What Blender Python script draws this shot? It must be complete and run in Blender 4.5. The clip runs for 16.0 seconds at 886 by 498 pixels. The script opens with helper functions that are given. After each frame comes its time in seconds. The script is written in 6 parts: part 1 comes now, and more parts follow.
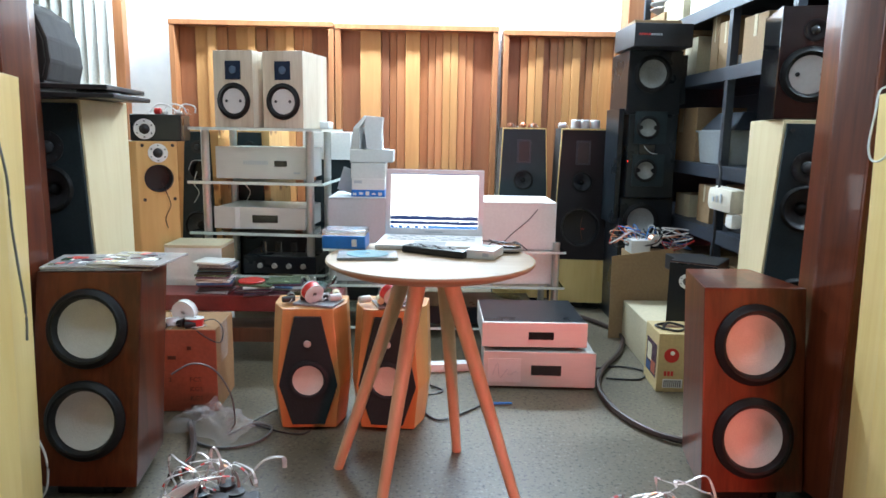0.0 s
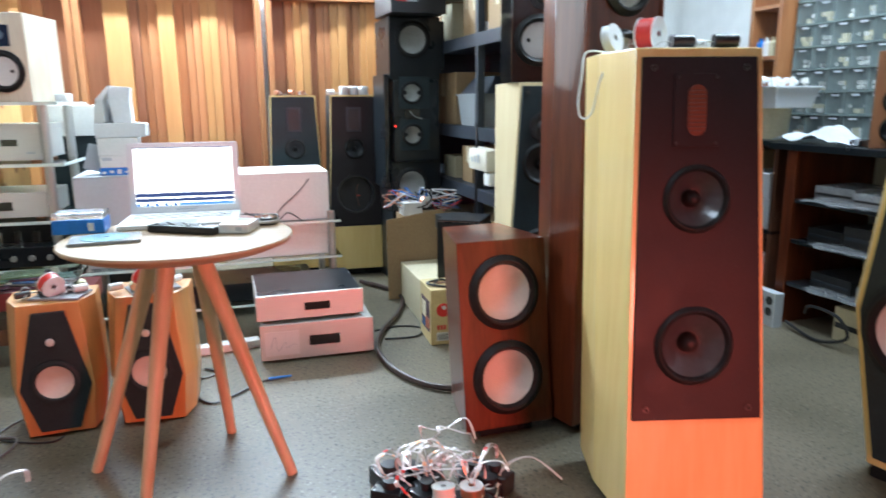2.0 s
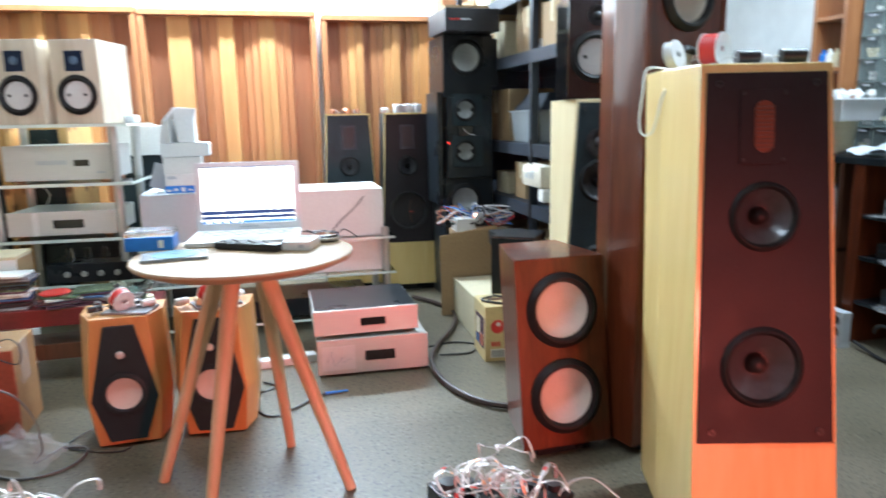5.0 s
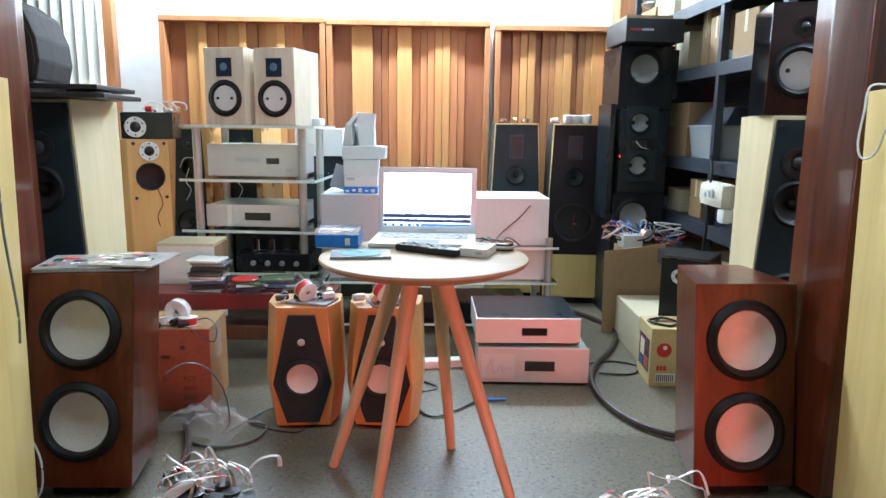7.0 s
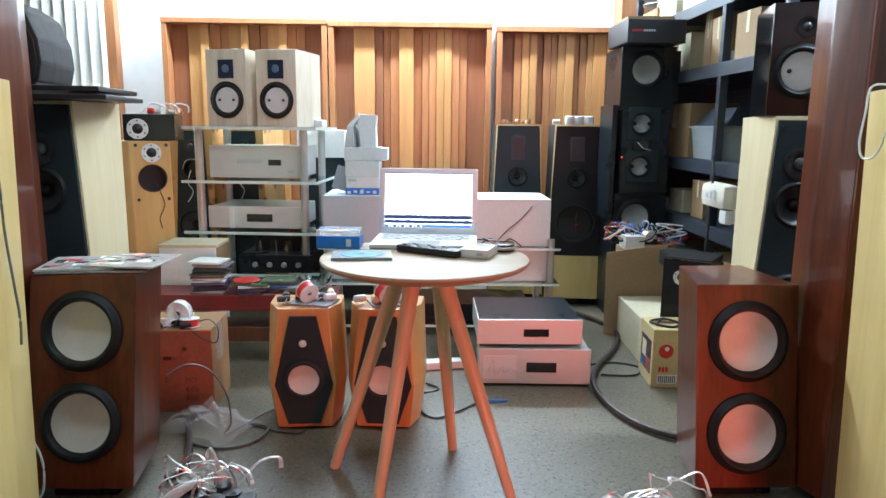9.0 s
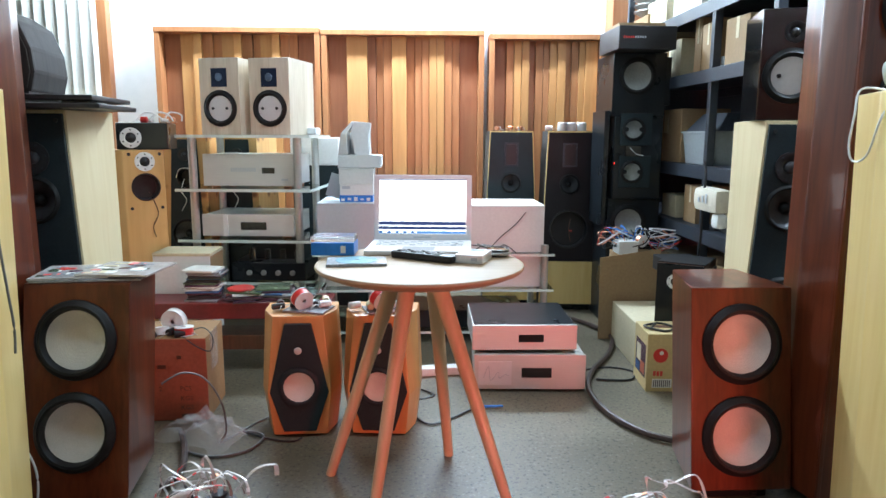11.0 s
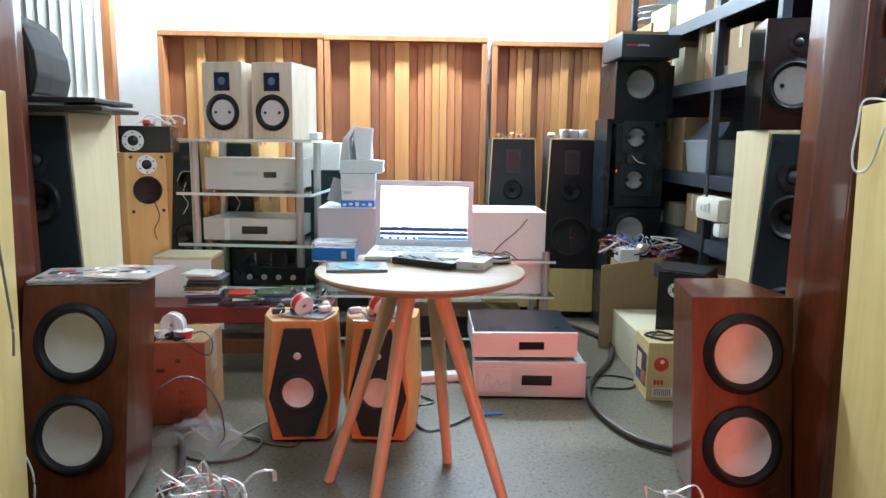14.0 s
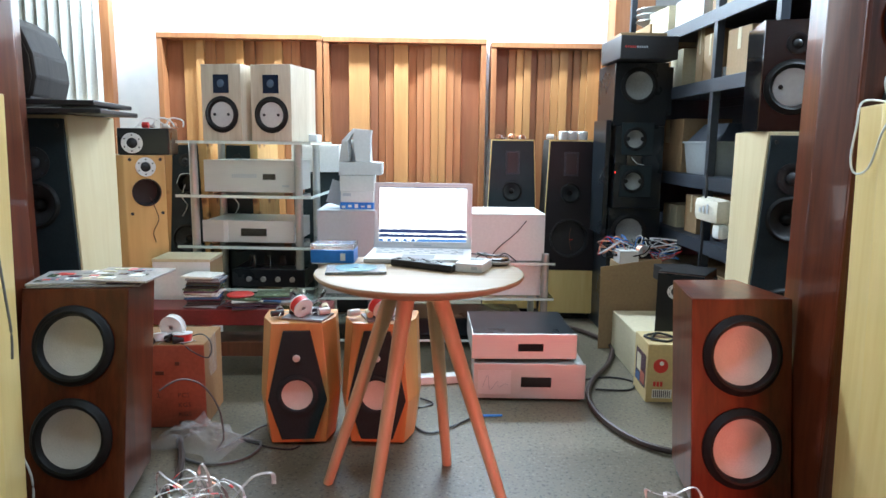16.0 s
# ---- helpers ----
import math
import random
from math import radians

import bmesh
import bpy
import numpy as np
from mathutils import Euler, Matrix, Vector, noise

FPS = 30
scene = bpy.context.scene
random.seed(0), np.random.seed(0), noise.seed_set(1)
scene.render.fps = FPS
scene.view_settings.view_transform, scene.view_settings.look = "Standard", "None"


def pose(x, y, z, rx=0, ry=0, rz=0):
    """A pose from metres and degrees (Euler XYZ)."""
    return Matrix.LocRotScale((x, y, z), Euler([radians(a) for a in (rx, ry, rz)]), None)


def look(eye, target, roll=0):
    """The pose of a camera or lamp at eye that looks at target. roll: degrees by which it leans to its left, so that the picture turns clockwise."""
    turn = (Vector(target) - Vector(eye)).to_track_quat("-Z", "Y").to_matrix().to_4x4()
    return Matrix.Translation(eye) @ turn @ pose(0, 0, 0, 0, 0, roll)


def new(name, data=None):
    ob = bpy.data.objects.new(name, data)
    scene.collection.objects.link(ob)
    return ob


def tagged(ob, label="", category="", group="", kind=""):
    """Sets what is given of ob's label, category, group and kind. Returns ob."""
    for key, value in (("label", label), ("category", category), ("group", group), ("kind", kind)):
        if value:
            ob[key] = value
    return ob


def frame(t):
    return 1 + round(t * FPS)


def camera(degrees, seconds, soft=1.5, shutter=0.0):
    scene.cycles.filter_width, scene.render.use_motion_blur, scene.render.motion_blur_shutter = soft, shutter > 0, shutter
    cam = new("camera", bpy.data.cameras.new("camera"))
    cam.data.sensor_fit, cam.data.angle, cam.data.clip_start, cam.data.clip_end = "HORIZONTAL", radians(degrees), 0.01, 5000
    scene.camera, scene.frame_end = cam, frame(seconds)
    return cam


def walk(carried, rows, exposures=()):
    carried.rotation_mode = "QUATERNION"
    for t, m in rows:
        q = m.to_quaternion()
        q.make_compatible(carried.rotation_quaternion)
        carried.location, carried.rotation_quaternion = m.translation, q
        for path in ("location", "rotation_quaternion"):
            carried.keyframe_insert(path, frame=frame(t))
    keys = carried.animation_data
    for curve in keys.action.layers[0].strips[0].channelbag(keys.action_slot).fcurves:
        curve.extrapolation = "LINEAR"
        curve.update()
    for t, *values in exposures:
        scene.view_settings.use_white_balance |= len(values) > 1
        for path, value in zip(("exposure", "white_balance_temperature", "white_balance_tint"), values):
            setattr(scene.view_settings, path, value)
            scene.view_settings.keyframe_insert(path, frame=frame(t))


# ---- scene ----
cam = camera(66.0, 16.0, soft=1.5, shutter=0.9)
PATH = [
    (0, (-0.026, 0.054, 1.031), (0.002, 2.025, 0.693), 1.0),
    (0.5, (-0.012, 0.058, 1.029), (0.054, 2.025, 0.677), 0.9),
    (1, (0.015, 0.047, 1.023), (0.246, 2.0, 0.66), 1.5),
    (1.5, (0.059, 0.045, 1.032), (0.535, 1.946, 0.633), 1.3),
    (2, (0.094, 0.033, 1.029), (0.69, 1.894, 0.604), -0.4),
    (2.5, (0.112, 0.027, 1.024), (0.775, 1.857, 0.566), -0.6),
    (3, (0.115, 0.025, 1.022), (0.793, 1.849, 0.563), -0.6),
    (3.2, (0.116, 0.025, 1.022), (0.795, 1.851, 0.567), -0.5),
    (5.3, (0.034, 0.036, 1.042), (0.424, 1.966, 0.694), 0.1),
    (5.5, (0.013, 0.036, 1.044), (0.345, 1.981, 0.717), 1.2),
    (6, (-0.016, 0.04, 1.047), (0.169, 2.005, 0.723), 2.0),
    (6.5, (-0.024, 0.049, 1.05), (0.052, 2.016, 0.698), 0.8),
    (7, (-0.026, 0.052, 1.045), (0.022, 2.019, 0.689), 0.7),
    (7.5, (-0.022, 0.052, 1.045), (0.023, 2.021, 0.7), 0.3),
    (8, (-0.023, 0.049, 1.045), (0.019, 2.019, 0.702), 0.3),
    (8.5, (-0.021, 0.051, 1.047), (0.013, 2.02, 0.699), 0.8),
    (9, (-0.021, 0.052, 1.044), (0.019, 2.02, 0.692), 0.6),
    (11.5, (-0.023, 0.045, 1.039), (0.036, 2.017, 0.712), 0.2),
    (12, (-0.021, 0.052, 1.043), (0.039, 2.021, 0.701), 0.2),
    (12.5, (-0.021, 0.051, 1.046), (0.038, 2.023, 0.715), 0.4),
    (13, (-0.021, 0.051, 1.044), (0.028, 2.025, 0.729), 0.5),
    (13.5, (-0.021, 0.052, 1.043), (0.03, 2.027, 0.729), 0.5),
    (14, (-0.023, 0.051, 1.04), (0.032, 2.025, 0.727), 0.8),
    (14.5, (-0.022, 0.053, 1.045), (0.031, 2.028, 0.732), 0.6),
    (15, (-0.023, 0.05, 1.044), (0.03, 2.026, 0.74), 0.6),
    (15.5, (-0.02, 0.053, 1.044), (0.033, 2.028, 0.73), 0.6),
    (16, (-0.021, 0.052, 1.042), (0.035, 2.027, 0.733), 0.7),
]
EXPOSURES = [(0, 0.22), (0.6, 0.20), (1.0, 0.17), (1.5, 0.36), (2.0, 0.53), (3.2, 0.62), (5.3, 0.60), (5.5, 0.58), (6.0, 0.46), (6.6, 0.31), (9.0, 0.24), (16.0, 0.16)]
walk(cam, [(t, look(eye, target, roll)) for t, eye, target, roll in PATH], EXPOSURES)

# ---- light ----
world = bpy.data.worlds.new("world")
scene.world = world
world.use_nodes = True
wn = world.node_tree.nodes
sky = wn.new("ShaderNodeTexSky")
sky.sky_type, sky.sun_disc = "NISHITA", False
sky.sun_elevation, sky.sun_rotation = radians(40), radians(200)
world.node_tree.links.new(sky.outputs[0], wn["Background"].inputs[0])
wn["Background"].inputs[1].default_value = 0.1


def area(name, eye, target, w, h, power, col=(1, 1, 1)):
    d = bpy.data.lights.new(name, "AREA")
    d.shape, d.size, d.size_y, d.energy, d.color = "RECTANGLE", w, h, power, col
    ob = new(name, d)
    ob.matrix_world = look(eye, target)
    return ob


# tube lamp above the wooden panels, unseen ceiling lamps, daylight at the blinds, glow of a radiant heater beside the
# camera
area("tube_light", (-0.2, 4.55, 2.36), (-0.2, 2.9, 0.0), 2.2, 0.16, 100, (0.725, 0.93, 1.14))
area("tube_light_back", (-0.6, 4.57, 2.36), (-0.6, 4.98, 2.1), 3.2, 0.1, 95, (0.725, 0.93, 1.14))
area("ceiling_tube_light", (0.3, 2.1, 2.93), (0.3, 2.1, 0), 1.3, 0.25, 8, (0.725, 0.93, 1.14))
area("ceiling_tube_light", (2.25, 2.0, 2.93), (2.25, 2.0, 0), 1.3, 0.25, 72, (0.725, 0.93, 1.14))
# fill lamp added to brighten the tower sides near the camera
area("ceiling_tube_light", (-0.7, 0.9, 2.93), (-0.7, 0.9, 0), 1.3, 0.25, 14, (0.725, 0.93, 1.14))
area("blind_daylight", (-2.6, 4.5, 1.7), (-1.6, 3.0, 0.9), 1.0, 1.6, 26, (0.82, 0.94, 1.0))
heater = bpy.data.lights.new("heater_glow", "SPOT")
heater.energy, heater.color, heater.spot_size, heater.spot_blend, heater.shadow_soft_size = 205, (1.0, 0.16, 0.13), radians(56), 1.0, 0.2
heater.specular_factor = 0.12
new("heater_glow", heater).matrix_world = look((1.116, -1.2, 0.27), (0.62, 2.0, 0.06))

# ---- tools ----


def node_mat(name):
    m = bpy.data.materials.new(name)
    m.use_nodes = True
    nt = m.node_tree
    return m, nt, nt.nodes["Principled BSDF"]


def mat(name, col, rough=0.5, metal=0.0, vary=0.12, scale=18.0, bump=0.05, stretch=(1, 1, 1), coat=0.0, grain=None):
    """A surface of one colour with stains and fine grain at two scales."""
    m, nt, b = node_mat(name)
    N, L = nt.nodes, nt.links
    tc, mp = N.new("ShaderNodeTexCoord"), N.new("ShaderNodeMapping")
    mp.inputs["Scale"].default_value = stretch
    L.new(tc.outputs["Object"], mp.inputs[0])
    n1, n2 = N.new("ShaderNodeTexNoise"), N.new("ShaderNodeTexNoise")
    n1.inputs["Scale"].default_value, n1.inputs["Detail"].default_value = scale * 0.25, 4
    n2.inputs["Scale"].default_value, n2.inputs["Detail"].default_value = scale * 4, 6
    L.new(mp.outputs[0], n1.inputs[0]), L.new(mp.outputs[0], n2.inputs[0])
    add = N.new("ShaderNodeMath")
    add.operation = "ADD"
    L.new(n1.outputs[0], add.inputs[0]), L.new(n2.outputs[0], add.inputs[1])
    ramp = N.new("ShaderNodeValToRGB")
    lo = [max(0, c * (1 - vary * 1.4)) for c in col]
    hi = [min(1, c * (1 + vary)) for c in col]
    ramp.color_ramp.elements[0].color, ramp.color_ramp.elements[1].color = (*lo, 1), (*hi, 1)
    if grain:
        ramp.color_ramp.elements[0].color = (*grain, 1)
    ramp.color_ramp.elements[0].position, ramp.color_ramp.elements[1].position = 0.3, 0.7
    half = N.new("ShaderNodeMath")
    half.operation, half.inputs[1].default_value = "MULTIPLY", 0.5
    L.new(add.outputs[0], half.inputs[0]), L.new(half.outputs[0], ramp.inputs[0])
    L.new(ramp.outputs[0], b.inputs["Base Color"])
    r = N.new("ShaderNodeMapRange")
    r.inputs[3].default_value, r.inputs[4].default_value = max(0.02, rough * 0.8), min(1, rough * 1.25)
    L.new(n1.outputs[0], r.inputs[0]), L.new(r.outputs[0], b.inputs["Roughness"])
    b.inputs["Metallic"].default_value = metal
    b.inputs["Coat Weight"].default_value = coat
    b.inputs["Coat Roughness"].default_value = 0.08
    if bump:
        bp = N.new("ShaderNodeBump")
        bp.inputs["Strength"].default_value, bp.inputs["Distance"].default_value = bump, 0.004
        L.new(n2.outputs[0], bp.inputs["Height"]), L.new(bp.outputs[0], b.inputs["Normal"])
    return m


def wood(name, col, dark, rough=0.35, coat=0.0, scale=9.0, rand=0.0, axis="Z"):
    """Wood with its grain along one axis; rand varies the tone from piece to piece."""
    m, nt, b = node_mat(name)
    N, L = nt.nodes, nt.links
    tc, mp = N.new("ShaderNodeTexCoord"), N.new("ShaderNodeMapping")
    mp.inputs["Scale"].default_value = {"X": (0.08, 1, 1), "Y": (1, 0.08, 1), "Z": (1, 1, 0.08)}[axis]
    info = N.new("ShaderNodeObjectInfo")
    shift = N.new("ShaderNodeVectorMath")
    shift.operation = "MULTIPLY_ADD"
    shift.inputs[1].default_value = (1, 1, 1)
    far = N.new("ShaderNodeMath")
    far.operation, far.inputs[1].default_value = "MULTIPLY", 37.0
    L.new(info.outputs["Random"], far.inputs[0])
    L.new(tc.outputs["Object"], shift.inputs[0]), L.new(far.outputs[0], shift.inputs[2])
    L.new(shift.outputs[0], mp.inputs[0])
    n1, n2 = N.new("ShaderNodeTexNoise"), N.new("ShaderNodeTexNoise")
    n1.inputs["Scale"].default_value, n1.inputs["Detail"].default_value, n1.inputs["Distortion"].default_value = scale, 5, 1.2
    n2.inputs["Scale"].default_value, n2.inputs["Detail"].default_value = scale * 9, 6
    L.new(mp.outputs[0], n1.inputs[0]), L.new(mp.outputs[0], n2.inputs[0])
    mix = N.new("ShaderNodeMath")
    mix.operation, mix.inputs[1].default_value = "MULTIPLY_ADD", 0.6
    k = N.new("ShaderNodeMath")
    k.operation, k.inputs[1].default_value = "MULTIPLY", 0.4
    L.new(n2.outputs[0], k.inputs[0]), L.new(n1.outputs[0], mix.inputs[0]), L.new(k.outputs[0], mix.inputs[2])
    ramp = N.new("ShaderNodeValToRGB")
    ramp.color_ramp.elements[0].color, ramp.color_ramp.elements[1].color = (*dark, 1), (*col, 1)
    ramp.color_ramp.elements[0].position, ramp.color_ramp.elements[1].position = 0.36, 0.62
    L.new(mix.outputs[0], ramp.inputs[0])
    out = ramp.outputs[0]
    if rand:
        hs = N.new("ShaderNodeHueSaturation")
        vr = N.new("ShaderNodeMapRange")
        vr.inputs[3].default_value, vr.inputs[4].default_value = 1 - rand, 1 + rand
        L.new(info.outputs["Random"], vr.inputs[0]), L.new(vr.outputs[0], hs.inputs["Value"]), L.new(out, hs.inputs["Color"])
        out = hs.outputs[0]
    L.new(out, b.inputs["Base Color"])
    b.inputs["Roughness"].default_value, b.inputs["Coat Weight"].default_value, b.inputs["Coat Roughness"].default_value = rough, coat, 0.07
    bp = N.new("ShaderNodeBump")
    bp.inputs["Strength"].default_value, bp.inputs["Distance"].default_value = 0.08, 0.002
    L.new(n2.outputs[0], bp.inputs["Height"]), L.new(bp.outputs[0], b.inputs["Normal"])
    return m


def glow(name, col, strength):
    m, nt, b = node_mat(name)
    b.inputs["Base Color"].default_value = (0.02, 0.02, 0.02, 1)
    b.inputs["Emission Color"].default_value, b.inputs["Emission Strength"].default_value = (*col, 1), strength
    return m


def glass(name, col, rough=0.02):
    m, nt, b = node_mat(name)
    b.inputs["Base Color"].default_value, b.inputs["Roughness"].default_value = (*col, 1), rough
    b.inputs["Transmission Weight"].default_value, b.inputs["IOR"].default_value = 1.0, 1.45
    return m


def thing(name, at=(0, 0, 0), turn=0.0, label="", category="", group="", kind=""):
    e = new(name)
    e.empty_display_size = 0.05
    e.matrix_world = pose(*at, 0, 0, turn)
    return tagged(e, label, category, group, kind)


def finish(name, bm, material, smooth=True):
    me = bpy.data.meshes.new(name)
    bmesh.ops.recalc_face_normals(bm, faces=bm.faces)
    flat = bm.faces.layers.int.get("flat")
    for f in bm.faces:
        f.smooth = smooth and not (flat and f[flat])
    if smooth:
        for e in bm.edges:
            if len(e.link_faces) == 2 and e.calc_face_angle(0) > 0.6:
                e.smooth = False
    bm.to_mesh(me)
    bm.free()
    me.materials.append(material)
    return me


def part(name, bm, material, parent=None, label="", m=None):
    ob = new(name, finish(name, bm, material))
    ob.parent = parent
    if m is not None:
        ob.matrix_local = m
    return tagged(ob, label)


def solo(name, bm, material, label, category, group="", kind="", m=None):
    """A thing that is one mesh."""
    ob = new(name, finish(name, bm, material))
    if m is not None:
        ob.matrix_world = m
    return tagged(ob, label, category, group, kind)


def round_edges(bm, edges, bevel):
    """Rounds edges; the faces between them keep their own plane in the shading."""
    flat = bm.faces.layers.int.get("flat")
    if flat is None:
        ids = [(e.verts[0], e.verts[1]) for e in edges]
        flat = bm.faces.layers.int.new("flat")
        edges = [bm.edges.get(p) for p in ids]
    strips = set(bmesh.ops.bevel(bm, geom=edges, offset=bevel, segments=2, profile=0.6, affect="EDGES")["faces"])
    lim = 0.0 if not strips else 2.0 * min(f.calc_area() for f in strips)
    for f in bm.faces:
        if f not in strips and f.calc_area() > lim:
            f[flat] = 1


def box(a, b, bevel=0.0, bm=None):
    bm = bm or bmesh.new()
    s = [b[i] - a[i] for i in range(3)]
    c = [(a[i] + b[i]) / 2 for i in range(3)]
    r = bmesh.ops.create_cube(bm, size=1, matrix=Matrix.LocRotScale(c, None, s))
    if bevel:
        round_edges(bm, list({e for v in r["verts"] for e in v.link_edges}), bevel)
    return bm


def loft(rings, bevel=0.0, bm=None):
    """A closed solid through rings of equal count."""
    bm = bm or bmesh.new()
    vs = [[bm.verts.new(p) for p in ring] for ring in rings]
    n = len(rings[0])
    fs = [bm.faces.new(list(reversed(vs[0]))), bm.faces.new(vs[-1])]
    for a, b in zip(vs, vs[1:]):
        for i in range(n):
            fs.append(bm.faces.new((a[i], a[(i + 1) % n], b[(i + 1) % n], b[i])))
    if bevel:
        round_edges(bm, list({e for f in fs for e in f.edges}), bevel)
    return bm


def slab(poly, y0, y1, bevel=0.0):
    """A plate with the outline poly (x, z), from y0 to y1."""
    return loft([[(x, y0, z) for x, z in poly], [(x, y1, z) for x, z in poly]], bevel)


def lathe(profile, seg=36, bm=None):
    """A turned body round its own -y axis from (radius, outward) pairs."""
    bm = bm or bmesh.new()
    rows = []
    for r, d in profile:
        if r < 1e-6:
            rows.append([bm.verts.new((0, -d, 0))])
        else:
            rows.append([bm.verts.new((r * math.cos(2 * math.pi * i / seg), -d, r * math.sin(2 * math.pi * i / seg))) for i in range(seg)])
    for a, b in zip(rows, rows[1:]):
        for i in range(seg):
            j = (i + 1) % seg
            q = [a[i % len(a)], a[j % len(a)], b[j % len(b)], b[i % len(b)]]
            q = list(dict.fromkeys(q))
            if len(q) > 2:
                bm.faces.new(q)
    return bm


UP = pose(0, 0, 0, -90)  # turns a lathe's axis upward


def cyl(p, q, r0, r1=None, seg=18, bm=None):
    """A rod from p to q."""
    bm = bm or bmesh.new()
    p, q = Vector(p), Vector(q)
    d = q - p
    m = Matrix.Translation((p + q) / 2) @ d.to_track_quat("Z", "Y").to_matrix().to_4x4()
    bmesh.ops.create_cone(bm, cap_ends=True, segments=seg, radius1=r0, radius2=r0 if r1 is None else r1, depth=d.length, matrix=m)
    return bm


BORES = {}


def carve(thing_, names=("cabinet", "front_frame", "baffle", "upper_cabinet", "lower_cabinet", "middle_cabinet")):
    """Cuts the openings for the drivers through the cabinet and its plates."""
    bm = bmesh.new()
    for m, r, d in BORES.pop(thing_.name, []):
        bmesh.ops.create_cone(bm, cap_ends=True, segments=36, radius1=r, radius2=r, depth=2 * d, matrix=m @ pose(0, 0, 0, 90))
    if not bm.verts:
        return thing_
    me = bpy.data.meshes.new("cutter")
    bm.to_mesh(me)
    bm.free()
    cutter = new("cutter", me)
    for o in thing_.children:
        if o.name.split(".")[0] in names:
            cutter.matrix_world = Matrix.Identity(4)
            keep = o.parent
            o.parent = None
            local = o.matrix_basis.copy()
            mod = o.modifiers.new("bore", "BOOLEAN")
            mod.operation, mod.object, mod.solver = "DIFFERENCE", cutter, "EXACT"
            bpy.context.view_layer.update()
            cut = bpy.data.meshes.new_from_object(o.evaluated_get(bpy.context.evaluated_depsgraph_get()))
            o.modifiers.clear()
            o.data = cut
            o.parent = keep
            o.matrix_local = local
    bpy.data.objects.remove(cutter)
    return thing_


def smooth_path(pts, n=8):
    pts = [Vector(p) for p in pts]
    out = []
    for i in range(len(pts) - 1):
        a, b, c, d = pts[max(i - 1, 0)], pts[i], pts[i + 1], pts[min(i + 2, len(pts) - 1)]
        for k in range(n):
            t = k / n
            out.append(0.5 * (2 * b + (c - a) * t + (2 * a - 5 * b + 4 * c - d) * t * t + (3 * b - a - 3 * c + d) * t**3))
    return out + [pts[-1]]


def cable(pts, r=0.004, n=8, seg=7, bm=None, flat=1.0):
    """A round or flattened cable through the points."""
    bm = bm or bmesh.new()
    path = smooth_path(pts, n)
    rows = []
    for i, p in enumerate(path):
        d = (path[min(i + 1, len(path) - 1)] - path[max(i - 1, 0)]).normalized()
        s = d.cross(Vector((0, 0, 1)))
        s = s.normalized() if s.length > 1e-4 else Vector((1, 0, 0))
        u = s.cross(d)
        rows.append([bm.verts.new(p + r * (math.cos(a) * s + flat * math.sin(a) * u)) for a in (2 * math.pi * k / seg for k in range(seg))])
    bm.faces.new(rows[0]), bm.faces.new(list(reversed(rows[-1])))
    for a, b in zip(rows, rows[1:]):
        for i in range(seg):
            bm.faces.new((a[i], a[(i + 1) % seg], b[(i + 1) % seg], b[i]))
    return bm


def words(text, size):
    """Printed letters as a thin mesh in the xy plane."""
    c = bpy.data.curves.new("letters", "FONT")
    c.body, c.size, c.extrude, c.resolution_u = text, size, 0.0004, 2
    ob = new("letters", c)
    bpy.context.view_layer.update()
    bm = bmesh.new()
    me = ob.to_mesh()
    bm.from_mesh(me)
    ob.to_mesh_clear()
    bpy.data.objects.remove(ob)
    return bm


# ---- materials ----
M_maho = wood("mahogany", (0.150, 0.031, 0.0105), (0.066, 0.0130, 0.0048), 0.34, 0.5, 7)
M_maho.node_tree.nodes["Principled BSDF"].inputs["Specular IOR Level"].default_value = 0.2
M_maple = wood("maple", (0.80, 0.60, 0.25), (0.72, 0.50, 0.18), 0.35, 0.25, 5)
M_maple_pale = wood("pale_maple", (0.80, 0.67, 0.42), (0.72, 0.57, 0.32), 0.4, 0.2, 5)
M_cherry = wood("cherry", (0.68, 0.33, 0.115), (0.56, 0.24, 0.075), 0.35, 0.25, 5)
M_beech = wood("beech", (0.70, 0.50, 0.32), (0.58, 0.38, 0.22), 0.4, 0.1, 6)
M_beech_top = wood("beech_top", (0.46, 0.315, 0.19), (0.38, 0.25, 0.14), 0.45, 0.0, 6, axis="X")
M_beech_top.node_tree.nodes["Principled BSDF"].inputs["Specular IOR Level"].default_value = 0.22
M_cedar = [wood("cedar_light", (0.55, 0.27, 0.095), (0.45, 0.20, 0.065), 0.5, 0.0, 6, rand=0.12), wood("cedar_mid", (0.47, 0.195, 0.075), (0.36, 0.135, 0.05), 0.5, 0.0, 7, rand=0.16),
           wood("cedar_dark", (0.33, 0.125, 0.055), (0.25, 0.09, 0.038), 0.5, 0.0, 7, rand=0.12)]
M_cedar_frame = wood("cedar_frame", (0.45, 0.19, 0.075), (0.33, 0.12, 0.045), 0.45, 0.0, 7)
M_ash = wood("whitened_ash", (0.78, 0.70, 0.56), (0.62, 0.53, 0.39), 0.5, 0.0, 11)
M_black = mat("black_lacquer", (0.010, 0.013, 0.016), 0.28, vary=0.1, coat=0.15, bump=0.0)
M_piano = mat("black_gloss", (0.008, 0.008, 0.01), 0.14, vary=0.3, coat=1.0, bump=0.0)
# black with a blue-green lift that paints in the veiling glare
M_baffle = mat("black_baffle", (0.021, 0.033, 0.038), 0.5, vary=0.2, bump=0.08, scale=40)
M_rubber = mat("rubber", (0.013, 0.013, 0.013), 0.45, vary=0.2, bump=0.03)
